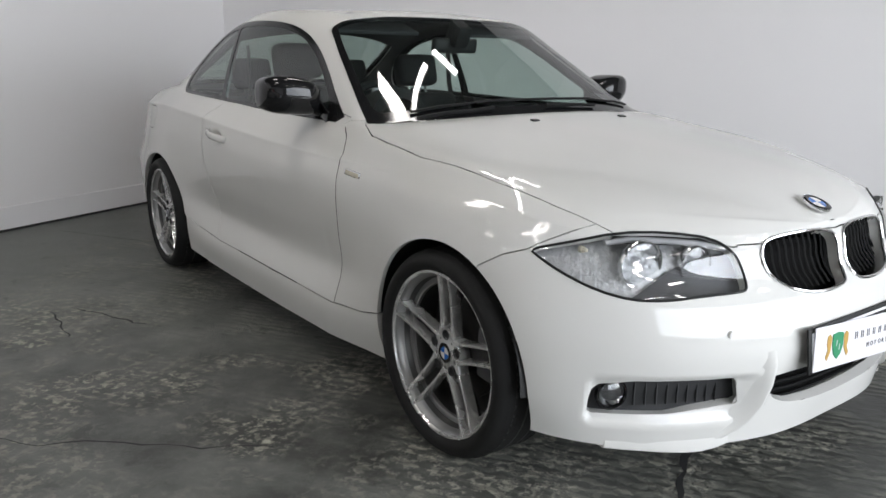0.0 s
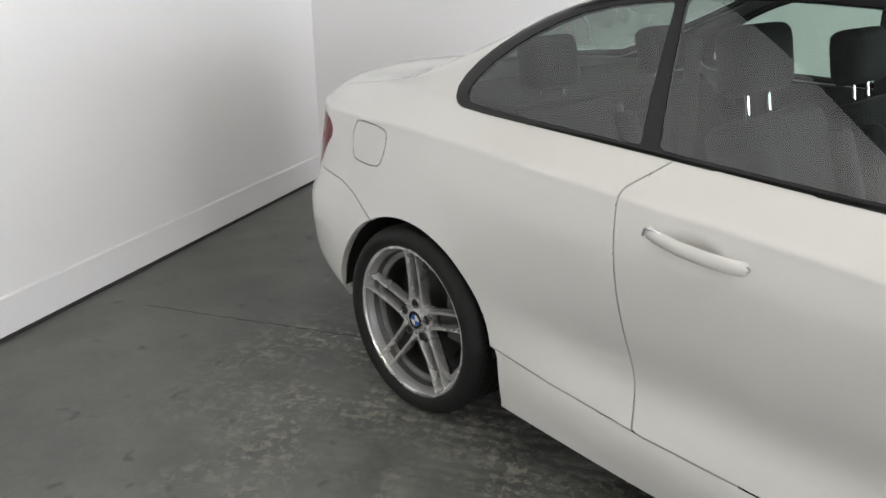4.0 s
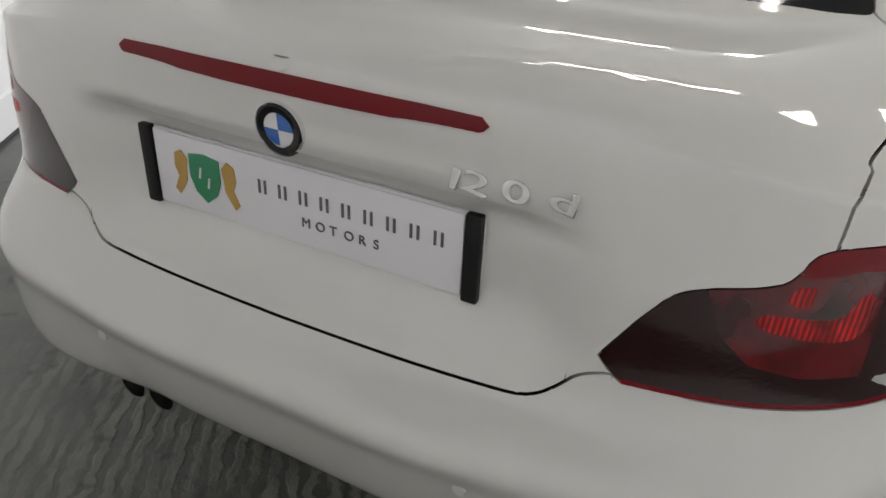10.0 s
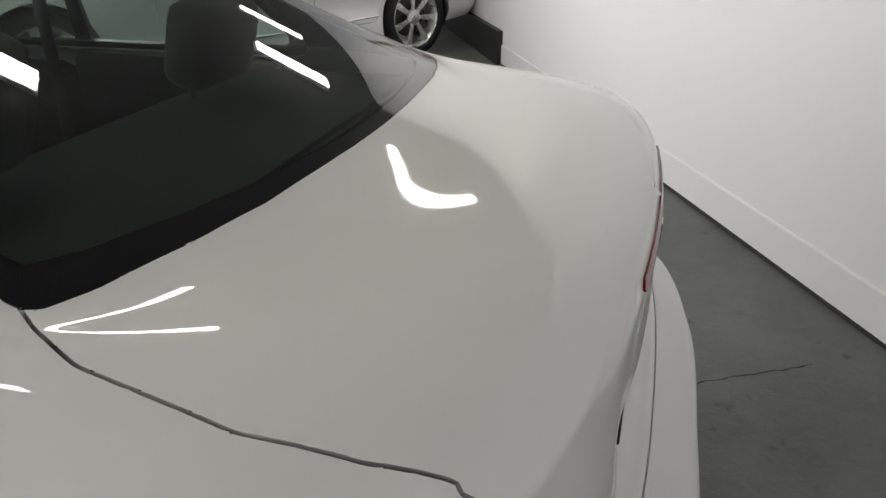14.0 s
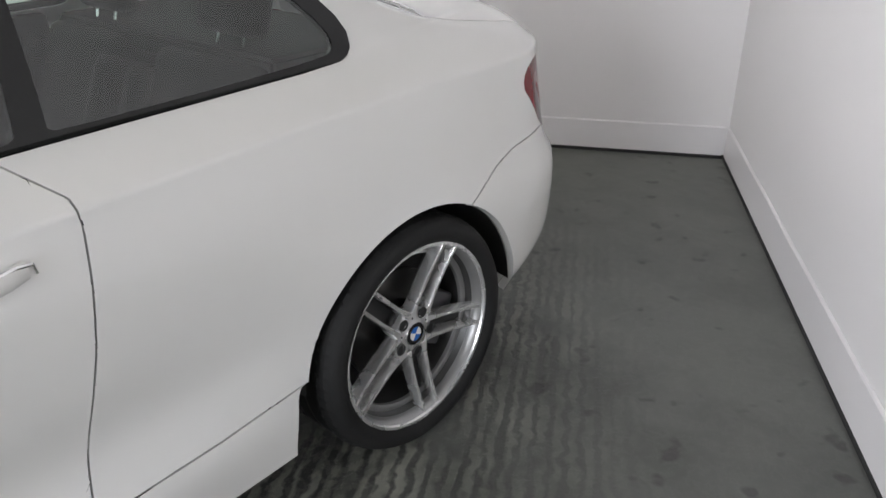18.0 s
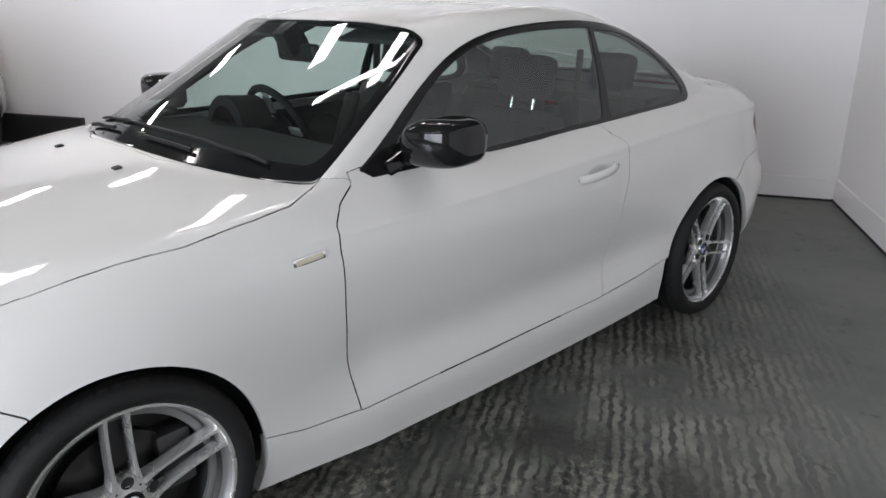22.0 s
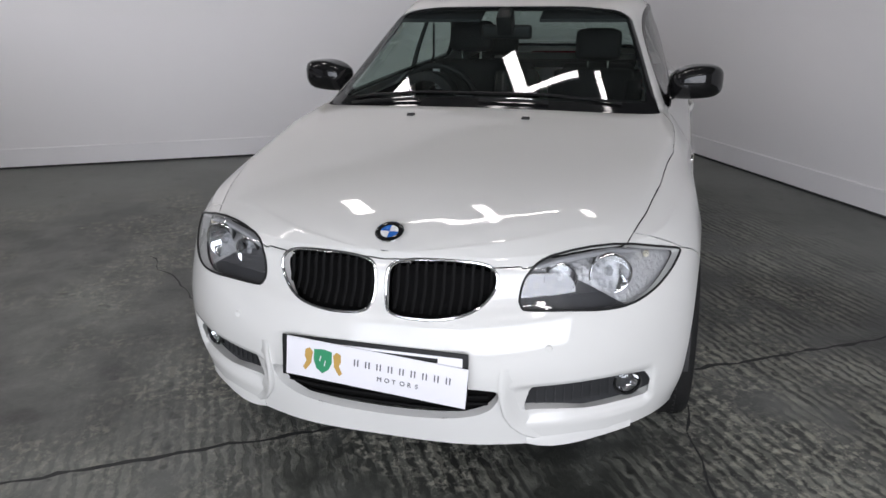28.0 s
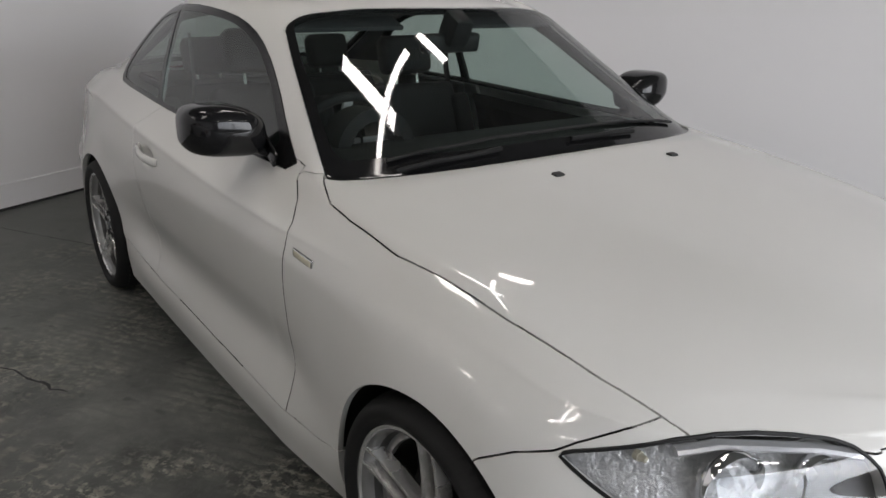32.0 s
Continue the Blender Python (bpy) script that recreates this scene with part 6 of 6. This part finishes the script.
part("body_shell", S("saloon_shell", saloon_skin.rest), SALOON_PAINT, saloon)
part("bonnet", S("saloon_bonnet", s_bonnet), SALOON_PAINT, saloon)
part("windscreen", S("saloon_windscreen", s_wind, gap=0, fold=0), GLASS, saloon)
part("grille", S("saloon_grille", s_grille, gap=0, fold=0, lift=-0.02), BLACK_PLASTIC, saloon)
part("lower_intake", S("saloon_lower", s_lower, gap=0, fold=0, lift=-0.02), BLACK_PLASTIC, saloon)


def seven_spoke_wheel(parent):
    wheel = part("wheel", lathe([(0.238, 0.09), (0.244, 0.095), (0.236, 0.10), (0.228, 0.09), (0.215, 0.06), (0.205, 0.0), (0.205, -0.09)], 48), ALLOY, parent, "silver alloy wheel")
    part("tyre", lathe([(0.236, 0.092), (0.255, 0.112), (0.285, 0.115), (0.312, 0.10), (0.328, 0.07), (0.330, 0), (0.328, -0.08), (0.30, -0.11), (0.236, -0.10)], 48), RUBBER, wheel)
    for k in range(7):
        bar = part("spoke", slab([(-0.016, 0.05), (0.016, 0.05), (0.022, 0.15), (0.028, 0.232), (-0.028, 0.232), (-0.022, 0.15)], 0.025, lambda u, v, w: (u, 0.050 + w + 0.06 * (v - 0.05), v), 0.004), ALLOY, wheel)
        bar.matrix_basis = pose(0, 0, 0, 0, 360 / 7 * k, 0)
    part("hub", lathe([(0, 0.082), (0.03, 0.082), (0.06, 0.076), (0.066, 0.05)], 28), ALLOY, wheel)
    part("brake_disc", lathe([(0.0, 0.0), (0.165, 0.0), (0.165, -0.02)], 36), ALLOY_SHADE, wheel)
    return wheel


for s in (1, -1):
    for x in (0.0, -2.93):
        w = seven_spoke_wheel(saloon)
        w.matrix_basis = pose(x, s * 0.80, 0.33, 0, 8, 0 if s > 0 else 180)
        part("arch_liner", lathe([(0.372, -s * 0.28), (0.380, 0.0), (0.364, s * 0.08)], 32, "Y", (x, s * 0.80, 0.325), start=-0.25, turn=math.pi + 0.5), BLACK_PLASTIC, saloon)
    d1 = part("front_door", S("saloon_front_door", s_door_1, s), SALOON_PAINT, saloon)
    d2 = part("rear_door", S("saloon_rear_door", s_door_2, s), SALOON_PAINT, saloon)
    part("window", S("saloon_glass", s_glass_1, s, gap=0, fold=0), REAR_GLASS, d1)
    part("window", S("saloon_glass", s_glass_2, s, gap=0, fold=0), REAR_GLASS, d2)
    part("quarter_window", S("saloon_glass", s_glass_3, s, gap=0, fold=0), REAR_GLASS, saloon)
    part("window_trim", S("saloon_trim", s_trim, s, gap=0, lift=0.002), BLACK_TRIM, saloon)
    part("headlamp", S("saloon_headlamp", s_head, s, gap=0.001), HEAD_SILVER, saloon)
    part("indicator", S("saloon_indicator", s_amber, s, gap=0.001), AMBER, saloon, "amber corner indicator")
    part("tail_lamp", S("saloon_tail_lamp", s_tail, s, gap=0.001), RED_LENS, saloon)
    for x, door in ((-1.72, d1), (-2.42, d2)):
        part("handle", tube([(x, s * 0.905, 0.865), (x - 0.05, s * 0.925, 0.868), (x - 0.13, s * 0.925, 0.872), (x - 0.19, s * 0.903, 0.876)], 0.014, 8, flat=0.7), SALOON_PAINT, door)
    m = bmesh.new()
    bmesh.ops.create_uvsphere(m, u_segments=24, v_segments=14, radius=1)
    for v in m.verts:
        v.co = (max(v.co.x, -0.6) * 0.075, v.co.y * 0.11, v.co.z * 0.062)
    mir = part("door_mirror", smooth(m), SALOON_PAINT, d1)
    mir.matrix_basis = pose(-0.94, s * 0.915, 1.03)
    part("mirror_arm", tube([(0.02, -s * 0.15, -0.07), (0.0, -s * 0.08, -0.055), (0, 0, -0.03)], 0.02, 8), BLACK_TRIM, mir)
    chrome_line = [(-.80, .987), (-1.10, 1.165), (-1.32, 1.296), (-1.60, 1.378), (-1.95, 1.391), (-2.28, 1.372), (-2.52, 1.306), (-2.72, 1.196), (-2.86, 1.065)]
    edge = []
    for cx, cz in chrome_line:
        near_ = np.argmin((saloon_skin.v[:, 0] - cx) ** 2 + (saloon_skin.v[:, 2] - cz) ** 2 + np.where(saloon_skin.v[:, 1] > 0.4, 0, 9))
        edge.append((cx, s * (float(saloon_skin.v[near_, 1]) + 0.006), cz))
    part("bright_strip", tube(edge, 0.008, 6), CHROME, saloon, "chrome strip round the side windows")
    part("vent", box((0.09, 0.008, 0.035), (-0.62, s * 0.889, 0.80), 0.004), CHROME_DARK, saloon)
    part("sill_trim", tube([(-0.42, s * 0.897, 0.36), (-1.5, s * 0.893, 0.345), (-2.52, s * 0.90, 0.385)], 0.010, 6), CHROME, saloon)
part("underbody", box((2.3, 1.4, 0.12), (-1.45, 0, 0.26), 0.02), BLACK_PLASTIC, saloon)
part("cabin", box((2.3, 1.3, 0.55), (-1.95, 0, 0.68), 0.05), LEATHER, saloon)
for y in (-0.38, 0.38):
    part("seat_back", box((0.16, 0.5, 0.62), (-1.95, y, 1.0), 0.05, 3, (0, -16, 0)), LEATHER, saloon)
price = part("price_card", slab([(-0.34, -0.19), (0.28, -0.19), (0.34, -0.12), (0.34, 0.06), (0.24, 0.13), (0.12, 0.22), (-0.12, 0.22), (-0.24, 0.13), (-0.34, 0.08)], 0.004, lambda u, v, w: (v * -0.80 + w * 0.6, u, v * 0.6 + w * 0.8), 0.001), RED_CARD, saloon, "red price card behind the windscreen")
price.matrix_basis = pose(-0.93, 0.33, 1.165)
for k, text in enumerate("6495"):
    figure = part("price_figure", lettering(text, 0.12, 0.002), SIGN_WHITE, price, "white price figure")
    figure.matrix_basis = Matrix(((0, -0.80, 0.6, 0.022), (1.0, 0, 0, -0.075 + 0.070 * k), (0, 0.6, 0.8, -0.005), (0, 0, 0, 1)))
part("caption_bar", box((0.004, 0.42, 0.018), (0.052, 0.0, -0.042), 0, 2, (0, -53, 0)), SIGN_WHITE, price)
